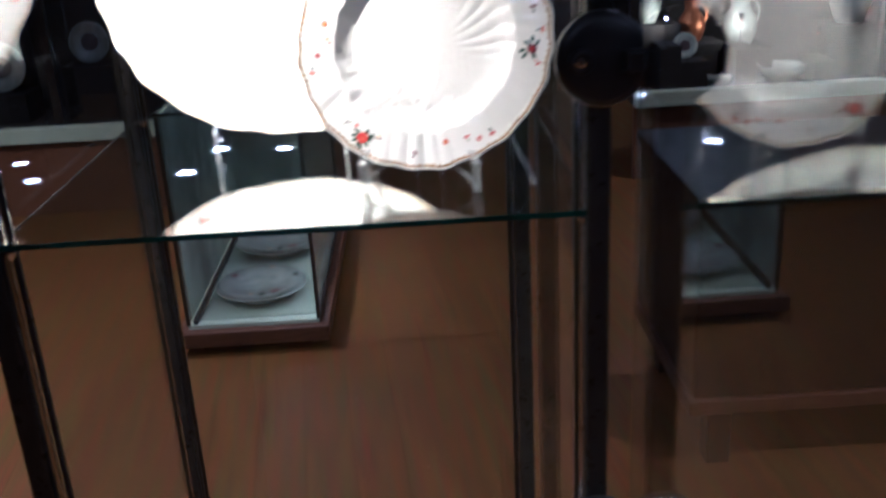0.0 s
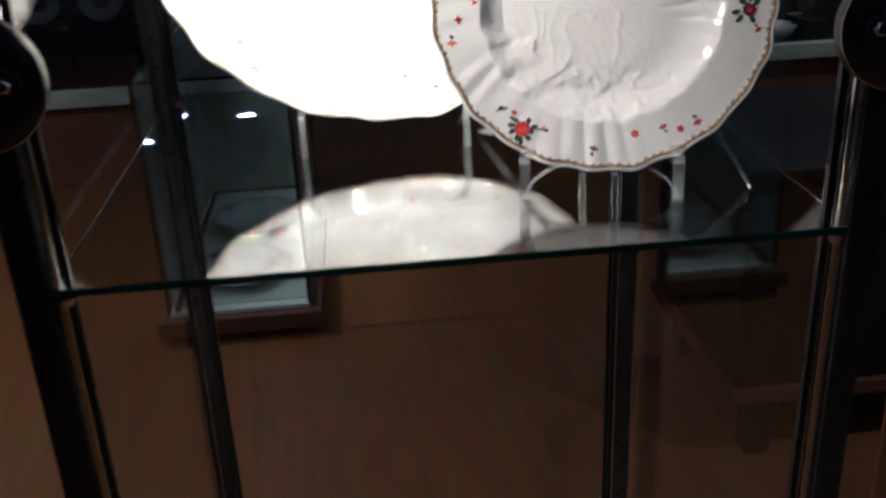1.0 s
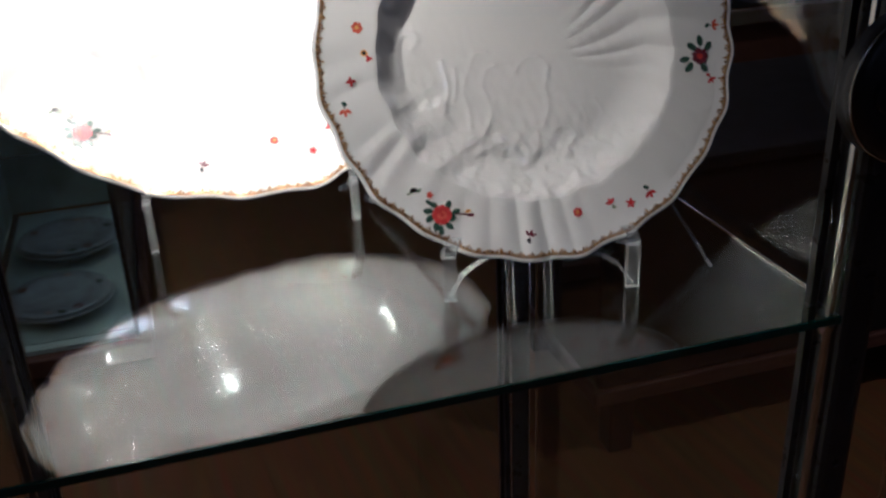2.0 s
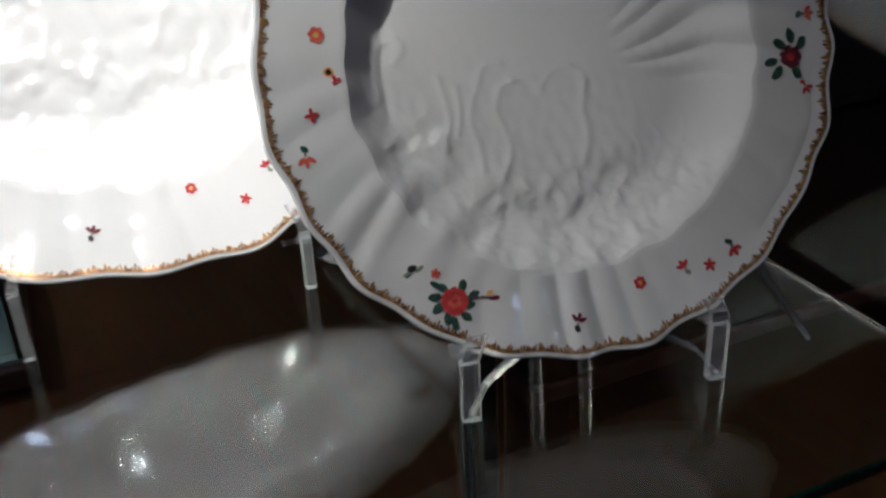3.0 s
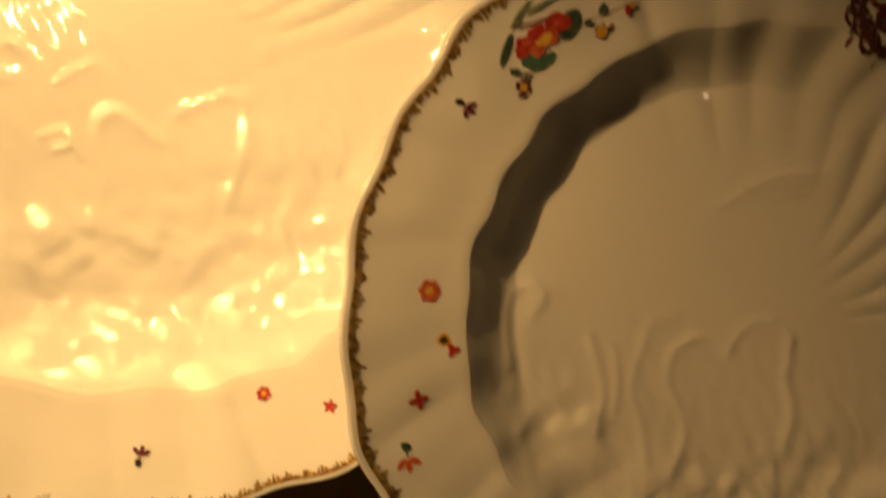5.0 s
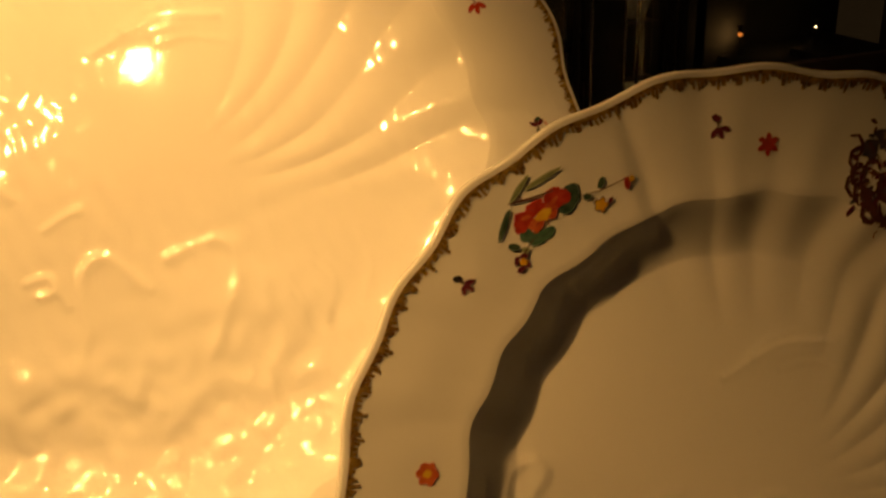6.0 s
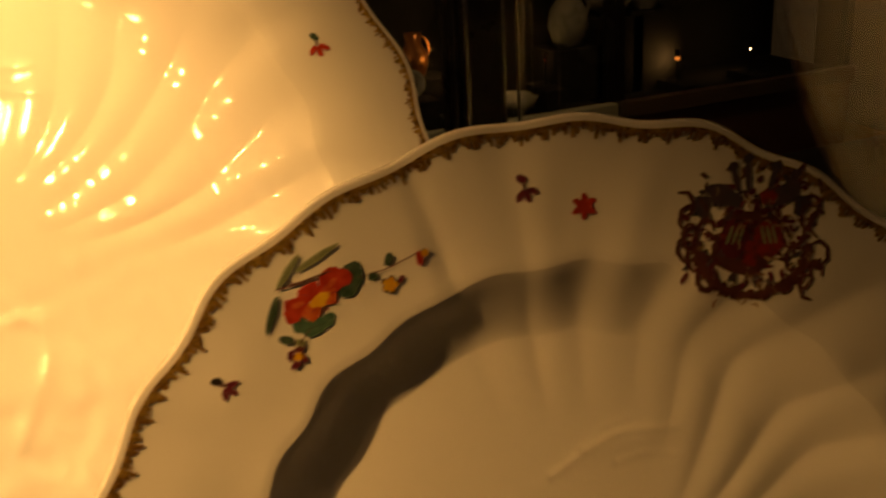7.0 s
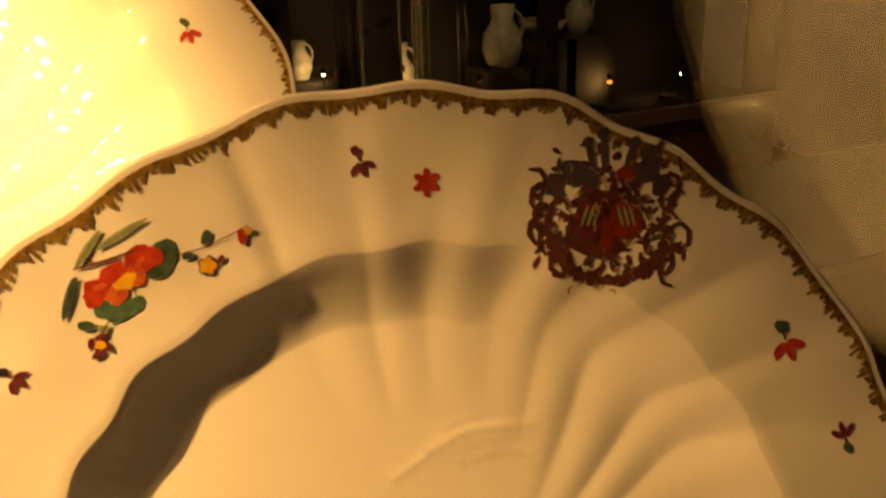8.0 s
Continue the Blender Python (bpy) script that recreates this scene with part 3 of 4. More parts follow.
class Painting:
    """Thin enamel painted on a plate's face: shapes drawn round an anchor, laid on the plate's surface."""

    def __init__(self, kind, anchor=(0.0, 0.0), lift=0.0026):
        self.kind, self.lift, self.verts, self.faces, self.slots, self.mats, self.leaves = kind, lift, [], [], [], [], []
        c, s = math.cos(radians(kind["turned"])), math.sin(radians(kind["turned"]))
        self.anchor, self.turn, self.size = anchor, (c, s), kind["brush"] if anchor != (0.0, 0.0) else 1.0

    def slot(self, mat):
        if mat not in self.mats:
            self.mats.append(mat)
        return self.mats.index(mat)

    def put(self, us, vs):
        x, y = self.anchor
        a, b = x + (np.asarray(us, float) - x) * self.size, y + (np.asarray(vs, float) - y) * self.size
        c, s = self.turn
        us, vs = a * c - b * s, a * s + b * c
        r, th = np.hypot(us, vs), np.arctan2(vs, us)
        flat = r / (1 + (lobes(th) - 1) * smooth_step(0.55, 0.9, r))
        z = plate_height(flat, th, self.kind) + self.lift
        first = len(self.verts)
        self.verts += (np.stack([us, vs, z], -1) * self.kind["radius"]).tolist()
        return first

    def petal(self, x, y, a, b, turn, mat, wob=0.12, seed=0):
        """An uneven oval with half-lengths a and b."""
        rng = random.Random(seed * 77 + int(1000 * (x + y)))
        n = 12
        c, s = math.cos(radians(turn)), math.sin(radians(turn))
        us, vs = [x], [y]
        wave = [1 + rng.uniform(-wob, wob) for _ in range(n)]
        for k in (0.5, 1.0):
            for i in range(n):
                p, q = k * a * wave[i] * math.cos(i * math.tau / n), k * b * wave[i] * math.sin(i * math.tau / n)
                us.append(x + p * c - q * s)
                vs.append(y + p * s + q * c)
        o, m = self.put(us, vs), self.slot(mat)
        for i in range(n):
            j = (i + 1) % n
            self.faces += [(o, o + 1 + i, o + 1 + j), (o + 1 + i, o + 1 + n + i, o + 1 + n + j, o + 1 + j)]
            self.slots += [m, m]

    def stroke(self, line, wide, mat):
        """A brush line through a few points, tapering at its ends."""
        pts = [Vector(p) for p in line]
        fine = []
        for k in range(len(pts) - 1):
            for i in range(4):
                fine.append(pts[k].lerp(pts[k + 1], i / 4))
        fine.append(pts[-1])
        us, vs = [], []
        for k, p in enumerate(fine):
            d = (fine[min(k + 1, len(fine) - 1)] - fine[max(k - 1, 0)]).normalized()
            w = wide * (0.45 + 0.55 * math.sin(math.pi * (k + 0.5) / len(fine)))
            us += [p.x - d.y * w, p.x + d.y * w]
            vs += [p.y + d.x * w, p.y - d.x * w]
        o, m = self.put(us, vs), self.slot(mat)
        for k in range(len(fine) - 1):
            self.faces.append((o + 2 * k, o + 2 * k + 1, o + 2 * k + 3, o + 2 * k + 2))
            self.slots.append(m)

    def leaf(self, x, y, a, b, turn, mat, seed=0):
        """A leaf of its own, with a dark midrib, laid on the plate as a separate piece."""
        one = Painting(self.kind, self.anchor, self.lift)
        one.size = self.size
        one.petal(x, y, a, b, turn, mat, 0.12, seed)
        one.lift += 0.0004
        c, s = math.cos(radians(turn)), math.sin(radians(turn))
        one.stroke(((x - 0.8 * a * c, y - 0.8 * a * s), (x, y), (x + 0.8 * a * c, y + 0.8 * a * s)), 0.0005, BLACK_PAINT)
        self.leaves.append(one)

    def rosette(self, x, y, size, mat, petals=5, heart=None, turn=0, fat=0.52):
        for k in range(petals):
            a = radians(turn) + k * math.tau / petals
            self.petal(x + 0.5 * size * math.cos(a), y + 0.5 * size * math.sin(a), 0.52 * size, fat * size * 0.8, math.degrees(a), mat, seed=k)
        if heart:
            self.lift += 0.0006
            self.petal(x, y, 0.36 * size, 0.36 * size, 0, heart)
            self.lift -= 0.0006

    def done(self, name, parent, label):
        me = bpy.data.meshes.new(name)
        me.from_pydata(self.verts, [], self.faces)
        for m in self.mats:
            me.materials.append(m)
        me.polygons.foreach_set("material_index", self.slots)
        me.polygons.foreach_set("use_smooth", [True] * len(me.polygons))
        me.update()
        ob = new(name, me)
        ob.parent = parent
        for one in self.leaves:
            one.done("leaf", ob, "")
        return tagged(ob, label)


def gilded_edge(plate, kind):
    """The gilt band along the rim, with bunches of small brush strokes pointing inwards."""
    p = Painting(kind, lift=0.0024)
    fine = kind["brush"]
    c, s = p.turn
    p.turn = (1.0, 0.0)
    n = 1536
    th = np.arange(n) * math.tau / n
    e = lobes(th)
    rng = np.random.default_rng(2)
    inner = 1 - fine * (0.020 + 0.003 * rng.random(n))
    o1 = p.put((1 - 0.012 * fine) * e * np.cos(th), (1 - 0.012 * fine) * e * np.sin(th))
    o2 = p.put(inner * e * np.cos(th), inner * e * np.sin(th))
    m = p.slot(GOLD)
    for k in range(n):
        j = (k + 1) % n
        p.faces.append((o1 + k, o1 + j, o2 + j, o2 + k))
        p.slots.append(m)
    rng = random.Random(4)
    bunches = kind["bunches"]
    angles, radii = [], []
    for k in range(bunches):
        for off, long in ((-0.38, 0.006), (-0.20, 0.013), (0.0, 0.021), (0.20, 0.014), (0.38, 0.006)):
            a = (k + off + rng.uniform(-0.06, 0.06)) * math.tau / bunches
            r1 = 1 - fine * (0.023 + 0.85 * long * rng.uniform(0.8, 1.35))
            w = fine * 0.0042 * rng.uniform(0.8, 1.3)
            lean = fine * rng.uniform(-0.004, 0.004)
            angles += [a - w, a + w, a + w * 0.75 + lean, a - w * 0.75 + lean]
            radii += [1 - fine * 0.021, 1 - fine * 0.021, r1, r1]
    angles, radii = np.array(angles), np.array(radii)
    radii = radii * lobes(angles)
    o = p.put(radii * np.cos(angles), radii * np.sin(angles))
    for k in range(0, len(angles), 4):
        p.faces.append((o + k, o + k + 1, o + k + 2, o + k + 3))
        p.slots.append(m)
    p.done("gilded_edge", plate, "gilt band with small brushed teeth")


def polar(r, deg):
    return r * math.cos(radians(deg)), r * math.sin(radians(deg))


def painted_flowers(plate, kind):
    """The scattered enamel flowers and sprays of the rim."""
    # the large rose with leaves, a bud and an insect
    x, y = polar(0.881, -121.5)
    p = Painting(kind, (x, y))
    for a, far in ((8, 0.066), (52, 0.058), (125, 0.060), (160, 0.066), (192, 0.060), (238, 0.060), (262, 0.072), (300, 0.062), (338, 0.050)):
        p.leaf(x + far * math.cos(radians(a)), y + far * math.sin(radians(a)), 0.024, 0.014, a + 20, GREEN, seed=a)
    p.lift += 0.0006
    p.rosette(x, y, 0.046, RED, 9, None, fat=0.7)
    p.rosette(x, y, 0.024, ORANGE, 6, RED, turn=20)
    p.stroke(((x + 0.06, y), (x + 0.10, y - 0.002), (x + 0.135, y - 0.008)), 0.004, BROWN)
    p.petal(x + 0.138, y - 0.010, 0.018, 0.008, 0, PURPLE)
    p.petal(x + 0.125, y + 0.010, 0.014, 0.007, 15, YELLOW)
    p.petal(x - 0.055, y + 0.062, 0.022, 0.010, -35, GREEN)
    p.rosette(x - 0.050, y + 0.098, 0.017, ORANGE, 5, RED)
    p.petal(x - 0.125, y + 0.125, 0.018, 0.012, 10, BLACK_PAINT)
    p.petal(x - 0.100, y + 0.122, 0.016, 0.007, 30, PALE_GREEN)
    p.petal(x - 0.145, y + 0.110, 0.014, 0.005, 20, PALE_GREEN)
    p.done("painted_rose", plate, "red rose with green leaves in enamel")
    # the spray with the red peony
    x, y = polar(0.854, 124.2)
    p = Painting(kind, (x, y))
    p.size *= 0.88
    for a, b, long, wide, turn in ((0.078, 0.040, 0.034, 0.024, 75), (0.066, 0.012, 0.026, 0.018, 20), (-0.020, -0.060, 0.030, 0.020, 15), (-0.048, -0.052, 0.020, 0.016, 70), (0.012, -0.050, 0.020, 0.014, 40)):
        p.leaf(x + a, y + b, long, wide, turn, GREEN if a > 0.03 else TEAL)
    p.lift += 0.0008
    for a, b, long, wide, turn, mat in ((0.028, 0.034, 0.034, 0.026, 38, RED), (0.050, 0.038, 0.022, 0.024, 80, RED), (-0.050, -0.014, 0.030, 0.026, 20, RED), (-0.062, -0.028, 0.020, 0.018, 40, RED), (-0.020, -0.026, 0.024, 0.018, 40, ORANGE), (-0.022, 0.016, 0.030, 0.018, 30, RED), (0.020, 0.004, 0.022, 0.018, 60, ORANGE)):
        p.petal(x + a, y + b, long, wide, turn, mat, 0.2, int(1000 * a))
    p.lift += 0.0006
    p.petal(x + 0.000, y - 0.004, 0.024, 0.016, 35, YELLOW, 0.25)
    p.petal(x + 0.030, y + 0.030, 0.014, 0.006, 50, ORANGE)
    p.petal(x - 0.046, y - 0.008, 0.013, 0.006, 10, ORANGE)
    for a in range(20, 380, 45):
        c, d = math.cos(radians(a)), math.sin(radians(a))
        p.stroke(((x + 0.022 * c, y + 0.018 * d), (x + 0.034 * c, y + 0.027 * d), (x + 0.046 * c, y + 0.033 * d)), 0.0013, DEEP_RED)
    p.stroke(((x + 0.03, y + 0.056), (x - 0.03, y + 0.040), (x - 0.090, y + 0.030)), 0.0030, BROWN)
    p.stroke(((x - 0.05, y + 0.036), (x - 0.066, y + 0.050), (x - 0.075, y + 0.060)), 0.0018, BROWN)
    p.leaf(x - 0.104, y - 0.022, 0.044, 0.0085, 68, GREEN)
    p.leaf(x - 0.060, y + 0.066, 0.046, 0.0080, 52, PALE_GREEN)
    p.leaf(x + 0.004, y + 0.088, 0.056, 0.0080, 27, PALE_GREEN)
    p.stroke(((x + 0.09, y + 0.035), (x + 0.15, y + 0.045), (x + 0.21, y + 0.066), (x + 0.245, y + 0.082)), 0.0015, BROWN)
    p.leaf(x + 0.122, y + 0.034, 0.012, 0.009, 20, GREEN)
    p.leaf(x + 0.160, y + 0.066, 0.016, 0.009, 65, GREEN)
    p.rosette(x + 0.158, y + 0.010, 0.021, BLACK_PAINT, 5)
    p.lift += 0.0006
    p.rosette(x + 0.158, y + 0.010, 0.018, YELLOW, 5, YELLOW)
    p.petal(x + 0.184, y + 0.020, 0.010, 0.006, 60, PURPLE)
    p.petal(x + 0.230, y + 0.060, 0.009, 0.016, 0, RED)
    p.petal(x + 0.243, y + 0.070, 0.010, 0.008, 30, YELLOW)
    p.stroke(((x - 0.03, y - 0.065), (x - 0.050, y - 0.090), (x - 0.066, y - 0.12)), 0.0018, BROWN)
    p.leaf(x - 0.080, y - 0.080, 0.017, 0.010, -15, GREEN)
    p.leaf(x - 0.052, y - 0.090, 0.011, 0.009, 0, PALE_GREEN)
    for a, b, turn in ((-0.076, -0.116, 80), (-0.056, -0.104, 10), (-0.050, -0.122, 120), (-0.066, -0.138, 30)):
        p.petal(x + a, y + b, 0.013, 0.007, turn, PURPLE, 0.2, int(a * 999))
    p.lift += 0.0006
    p.petal(x - 0.060, y - 0.120, 0.010, 0.010, 0, YELLOW)
    p.done("painted_spray", plate, "red peony spray with green leaves in enamel")
    # single blossoms
    for r, deg, size, mat, heart, petals in ((0.806, 169.1, 0.027, ORANGE, YELLOW, 6), (0.845, -173.3, 0.024, RED, None, 4), (0.809, -76.3, 0.023, RED, YELLOW, 6), (0.885, -59.3, 0.024, RED, None, 5), (0.825, 85.4, 0.027, RED, None, 6)):
        r, deg = kind["moved"].get(deg, (r, deg))
        p = Painting(kind, polar(r, deg))
        p.rosette(*polar(r, deg), size, mat, petals, heart, turn=deg, fat=0.55 if heart else 0.34)
        p.done("painted_blossom", plate, "small red blossom in enamel")
    # small sprigs
    def sprig(r, deg, blossom, leaf, size=0.020, turn=0):
        x, y = polar(*kind["moved"].get(deg, (r, deg)))
        p = Painting(kind, (x, y))
        a = radians(turn)
        for k in (-0.9, 0.0, 0.9):
            p.petal(x + size * 0.75 * math.cos(a + k), y + size * 0.75 * math.sin(a + k), size * 0.62, size * 0.30, math.degrees(a + k), blossom, seed=int(9 * k))
        p.stroke(((x, y), (x - size * 0.6 * math.cos(a), y - size * 0.6 * math.sin(a))), 0.0028, BROWN)
        p.petal(x - size * 0.9 * math.cos(a), y - size * 0.9 * math.sin(a), size * 0.55, size * 0.38, turn + 40, leaf)
        p.done("painted_sprig", plate, "tiny flower sprig in enamel")

    sprig(0.885, -93.2, PURPLE, BLACK_PAINT, 0.024, 70)
    sprig(0.905, -165.5, ORANGE, GREEN, 0.027, -85)
    sprig(0.895, -52.6, RED, GREEN, 0.026, -60)
    sprig(0.838, -64.6, RED, PALE_GREEN, 0.022, 120)
    sprig(0.880, 140.0, PURPLE, BLACK_PAINT, 0.020, -40)
    sprig(0.872, 93.5, PURPLE, PURPLE, 0.022, -75)
    sprig(0.868, 30.2, RED, GREEN, 0.032, -75)
    sprig(0.880, 15.0, PURPLE, GREEN, 0.024, 100)
    sprig(0.905, -12.0, RED, RED, 0.020, -60)
    sprig(0.910, 4.0, ORANGE, GREEN, 0.024, 0)
    x, y = polar(0.768, 177.6)
    p = Painting(kind, (x, y))
    p.petal(x, y, 0.018, 0.016, 0, YELLOW)
    p.lift += 0.0006
    p.petal(x, y, 0.010, 0.010, 0, BLACK_PAINT)
    p.rosette(x + 0.020, y - 0.026, 0.017, RED, 3)
    p.done("painted_blossom", plate, "yellow and black blossom in enamel")
    # the dark red blossom with leaves
    x, y = polar(0.846, -5.5)
    p = Painting(kind, (x, y))
    for a, far in ((48, 0.060), (88, 0.074), (128, 0.060), (188, 0.078), (222, 0.076), (285, 0.056)):
        p.leaf(x + far * math.cos(radians(a)), y + far * math.sin(radians(a)), 0.027, 0.015, a + 10, GREEN, seed=a)
    p.lift += 0.0006
    p.rosette(x, y, 0.040, PURPLE, 7, RED)
    p.done("painted_blossom", plate, "dark red blossom with green leaves in enamel")


def painted_crest(plate, kind):
    """A dense painted crest: shields, scrolls and plumes as plain shapes."""
    x, y = polar(0.838, 60.5)
    p = Painting(kind, (x, y))
    rng = random.Random(12)
    lean = -6

    def at(a, b):
        c, s = math.cos(radians(lean)), math.sin(radians(lean))
        b *= 1.17
        return x + a * c - b * s, y + a * s + b * c

    p.petal(*at(0.0, -0.015), 0.085, 0.062, 0, BROWN, 0.25, 5)
    p.lift += 0.0004
    for _ in range(230):
        a, b = rng.gauss(0, 0.075), rng.gauss(-0.01, 0.062)
        if abs(a) < 0.145 and abs(b) < 0.115:
            q = at(a, b)
            p.petal(*q, rng.uniform(0.006, 0.015), rng.uniform(0.003, 0.0065), rng.uniform(0, 180), rng.choice((BROWN, PURPLE, PURPLE, BLUE_GREY, BROWN)), 0.25, rng.randrange(999))
    p.lift += 0.0005
    for side in (-1, 1):
        p.petal(*at(side * 0.036, -0.012), 0.032, 0.040, 0, CREST_RED if side > 0 else PURPLE, 0.1)
        p.petal(*at(side * 0.060, 0.062), 0.040, 0.022, side * 25, BLUE_GREY, 0.25)
        p.petal(*at(side * 0.105, 0.045), 0.024, 0.018, 60, BLUE_GREY, 0.25)
        for k in range(11):
            a, b = side * rng.uniform(0.085, 0.145), rng.uniform(-0.10, 0.05)
            turn = rng.uniform(0, math.tau)
            curl = [at(a + 0.016 * math.cos(turn + i * 0.9) * (1 + 0.15 * i), b + 0.018 * math.sin(turn + i * 0.9) * (1 + 0.15 * i)) for i in range(5)]
            p.stroke(curl, 0.0045, BROWN)
    p.lift += 0.0005
    p.petal(*at(0.030, 0.060), 0.020, 0.016, 0, CREST_RED, 0.25)
    p.petal(*at(0.0, -0.040), 0.018, 0.026, 0, CREST_RED, 0.2)
    for side in (-1, 1):
        for k in range(3):
            p.stroke((at(side * (0.018 + 0.012 * k), 0.010), at(side * (0.030 + 0.012 * k), -0.022)), 0.003, PALE_GREEN)
    for _ in range(60):
        a, b, t = rng.gauss(0, 0.06), rng.gauss(-0.01, 0.05), rng.uniform(0, math.tau)
        p.stroke((at(a, b), at(a + 0.009 * math.cos(t), b + 0.009 * math.sin(t)), at(a + 0.016 * math.cos(t + 0.5), b + 0.016 * math.sin(t + 0.5))), 0.0017, rng.choice((TAN, TAN, CREST_RED, BLACK_PAINT)))
    for a, b in ((-0.045, 0.112), (-0.015, 0.126), (0.045, 0.112), (0.085, 0.098)):
        p.stroke((at(a * 0.7, 0.07), at(a, b)), 0.007, BLUE_GREY)
        p.petal(*at(a, b), 0.013, 0.010, 30, BLUE_GREY)
    for k in range(26):
        a = radians(188 + k * 6.6)
        p.petal(*at(0.118 * math.cos(a), -0.020 + 0.092 * math.sin(a)), rng.uniform(0.010, 0.017), 0.009, rng.uniform(0, 180), BROWN, 0.3, k)
    p.done("painted_crest", plate, "dense brown and red painted crest")


def plate_pose(centre, az, el):
    n = Vector((math.sin(radians(az)) * math.cos(radians(el)), -math.cos(radians(az)) * math.cos(radians(el)), math.sin(radians(el))))
    u = Vector((0, 0, 1)).cross(n).normalized()
    v = n.cross(u)
    m = Matrix.Identity(4)
    for i in range(3):
        m[i][0], m[i][1], m[i][2], m[i][3] = u[i], v[i], n[i], centre[i]
    return m


def plate(centre, az, el, kind, label):
    ob = empty("plate")
    ob.matrix_world = plate_pose(centre, az, el)
    body = new("plate_body", plate_mesh("plate_body", kind))
    body.parent = ob
    gilded_edge(ob, kind)
    painted_flowers(ob, kind)
    painted_crest(ob, kind)
    return tagged(ob, label, "plate", "porcelain plates on the shelf")


FRONT_AT, FRONT_AZ, FRONT_EL = Vector((-0.0021, 0.9320, 1.2842)), -11.4, 23.7
BIG_AT, BIG_AZ, BIG_EL = Vector((-0.1535, 1.1388, 1.3446)), 2.7, 32.05
plate(FRONT_AT, FRONT_AZ, FRONT_EL, FRONT, "white porcelain plate with swan relief on an acrylic stand")
plate(BIG_AT, BIG_AZ, BIG_EL, BIG, "large brightly lit white porcelain plate with swan relief")


# ---- clear acrylic plate stands ----
def plate_stand(plate_at, az, el, radius, left, right, full, label):
    """An easel: two front hooks on legs, an arch between them, two bars behind and two splayed rear legs."""
    m = plate_pose(plate_at, az, el)
    ob = empty("plate_stand", (plate_at.x, plate_at.y, SHELF))
    inv = Matrix.Translation((-plate_at.x, -plate_at.y, -SHELF))
    k = radius / 0.12

    def on_plate(r, deg, h):
        return m @ Vector((radius * r * math.cos(radians(deg)), radius * r * math.sin(radians(deg)), radius * h))

    feet = []
    for deg in (left, right):
        lip = on_plate(0.955, deg, 0.075)
        turn = on_plate(1.035, deg, 0.050)
        back = on_plate(1.03, deg, -0.16)
        side = m.to_3x3() @ Vector((1, 0, 0))
        hook = part("hook", bent_strip([inv @ p for p in (lip, on_plate(1.0, deg, 0.072), turn, on_plate(1.045, deg, 0.0), back)], side, 0.0075 if full else 0.005, 0.0035), ACRYLIC, ob)
        hook.visible_shadow = False
        foot = Vector((turn.x, turn.y, SHELF))
        leg = part("leg", bent_strip([inv @ Vector((turn.x, turn.y, turn.z - 0.002)), inv @ Vector((turn.x, turn.y, SHELF + 0.004)), inv @ Vector((turn.x, turn.y, SHELF))], side, 0.0075 if full else 0.005, 0.0045), ACRYLIC, ob)
        leg.visible_shadow = False
        feet.append((foot, turn.z))
    if not full:
        return tagged(ob, label, "plate stand", "acrylic plate stands")
    (a, za), (b, zb) = feet
    line, n = [], 14
    for i in range(n + 1):
        q = i / n
        low = SHELF + (min(za, zb) - SHELF) * 0.12
        line.append(inv @ Vector((a.x + (b.x - a.x) * q, a.y + (b.y - a.y) * q + 0.012 * k * math.sin(math.pi * q), low + (min(za, zb) - 0.002 - low) * math.sin(math.pi * q) ** 0.55)))
    arch = part("arch", bent_strip(line, (0.2, 1, 0), 0.0035, 0.0016), ACRYLIC, ob, "curved acrylic front arch")
    arch.visible_shadow = False
    mid = (a + b) / 2
    for s in (-0.011 * k, 0.013 * k):
        up = m @ Vector((s, -0.55 * radius, -0.17 * radius))
        down = Vector((up.x, up.y + 0.004, SHELF))
        bar = part("back_bar", bent_strip([inv @ up, inv @ up.lerp(down, 0.5), inv @ down], (1, 0, 0), 0.004, 0.005), ACRYLIC, ob)
        bar.visible_shadow = False
    for s in (-1, 1):
        start = m @ Vector((s * (0.52 if s > 0 else 0.30) * radius, (-0.45 if s > 0 else -0.80) * radius, -0.16 * radius))
        foot = Vector((plate_at.x - 0.074 * k, plate_at.y + 0.130 * k, SHELF + 0.002)) if s < 0 else Vector((plate_at.x + 0.096 * k, plate_at.y - 0.053 * k, SHELF + 0.002))
        wing = part("rear_leg", bent_strip([inv @ start, inv @ start.lerp(foot, 0.12), inv @ foot.lerp(start, 0.05), inv @ foot], (0.3, 1, 0), 0.012 * k ** 0.5, 0.0020), ACRYLIC, ob)
        wing.visible_shadow = False
    return tagged(ob, label, "plate stand", "acrylic plate stands")


plate_stand(FRONT_AT, FRONT_AZ, FRONT_EL, FRONT["radius"], -115.5, -65, True, "clear acrylic easel stand under the smaller plate")
plate_stand(BIG_AT, BIG_AZ, BIG_EL, BIG["radius"], -112, -73, False, "clear acrylic easel stand under the large plate")


# ---- the hall behind the case ----
def simple_plate(parent, m, radius, mat=None, name="plate"):
    bm = lathe([(0, 0.0), (0.62 * radius, 0.0), (0.72 * radius, 0.075 * radius), (0.98 * radius, 0.12 * radius), (1.0 * radius, 0.105 * radius), (0.72 * radius, 0.045 * radius), (0.6 * radius, -0.03 * radius), (0, -0.03 * radius)], 40, at=m)
    return part(name, bm, mat or FAR_WHITE, parent, smooth=True)


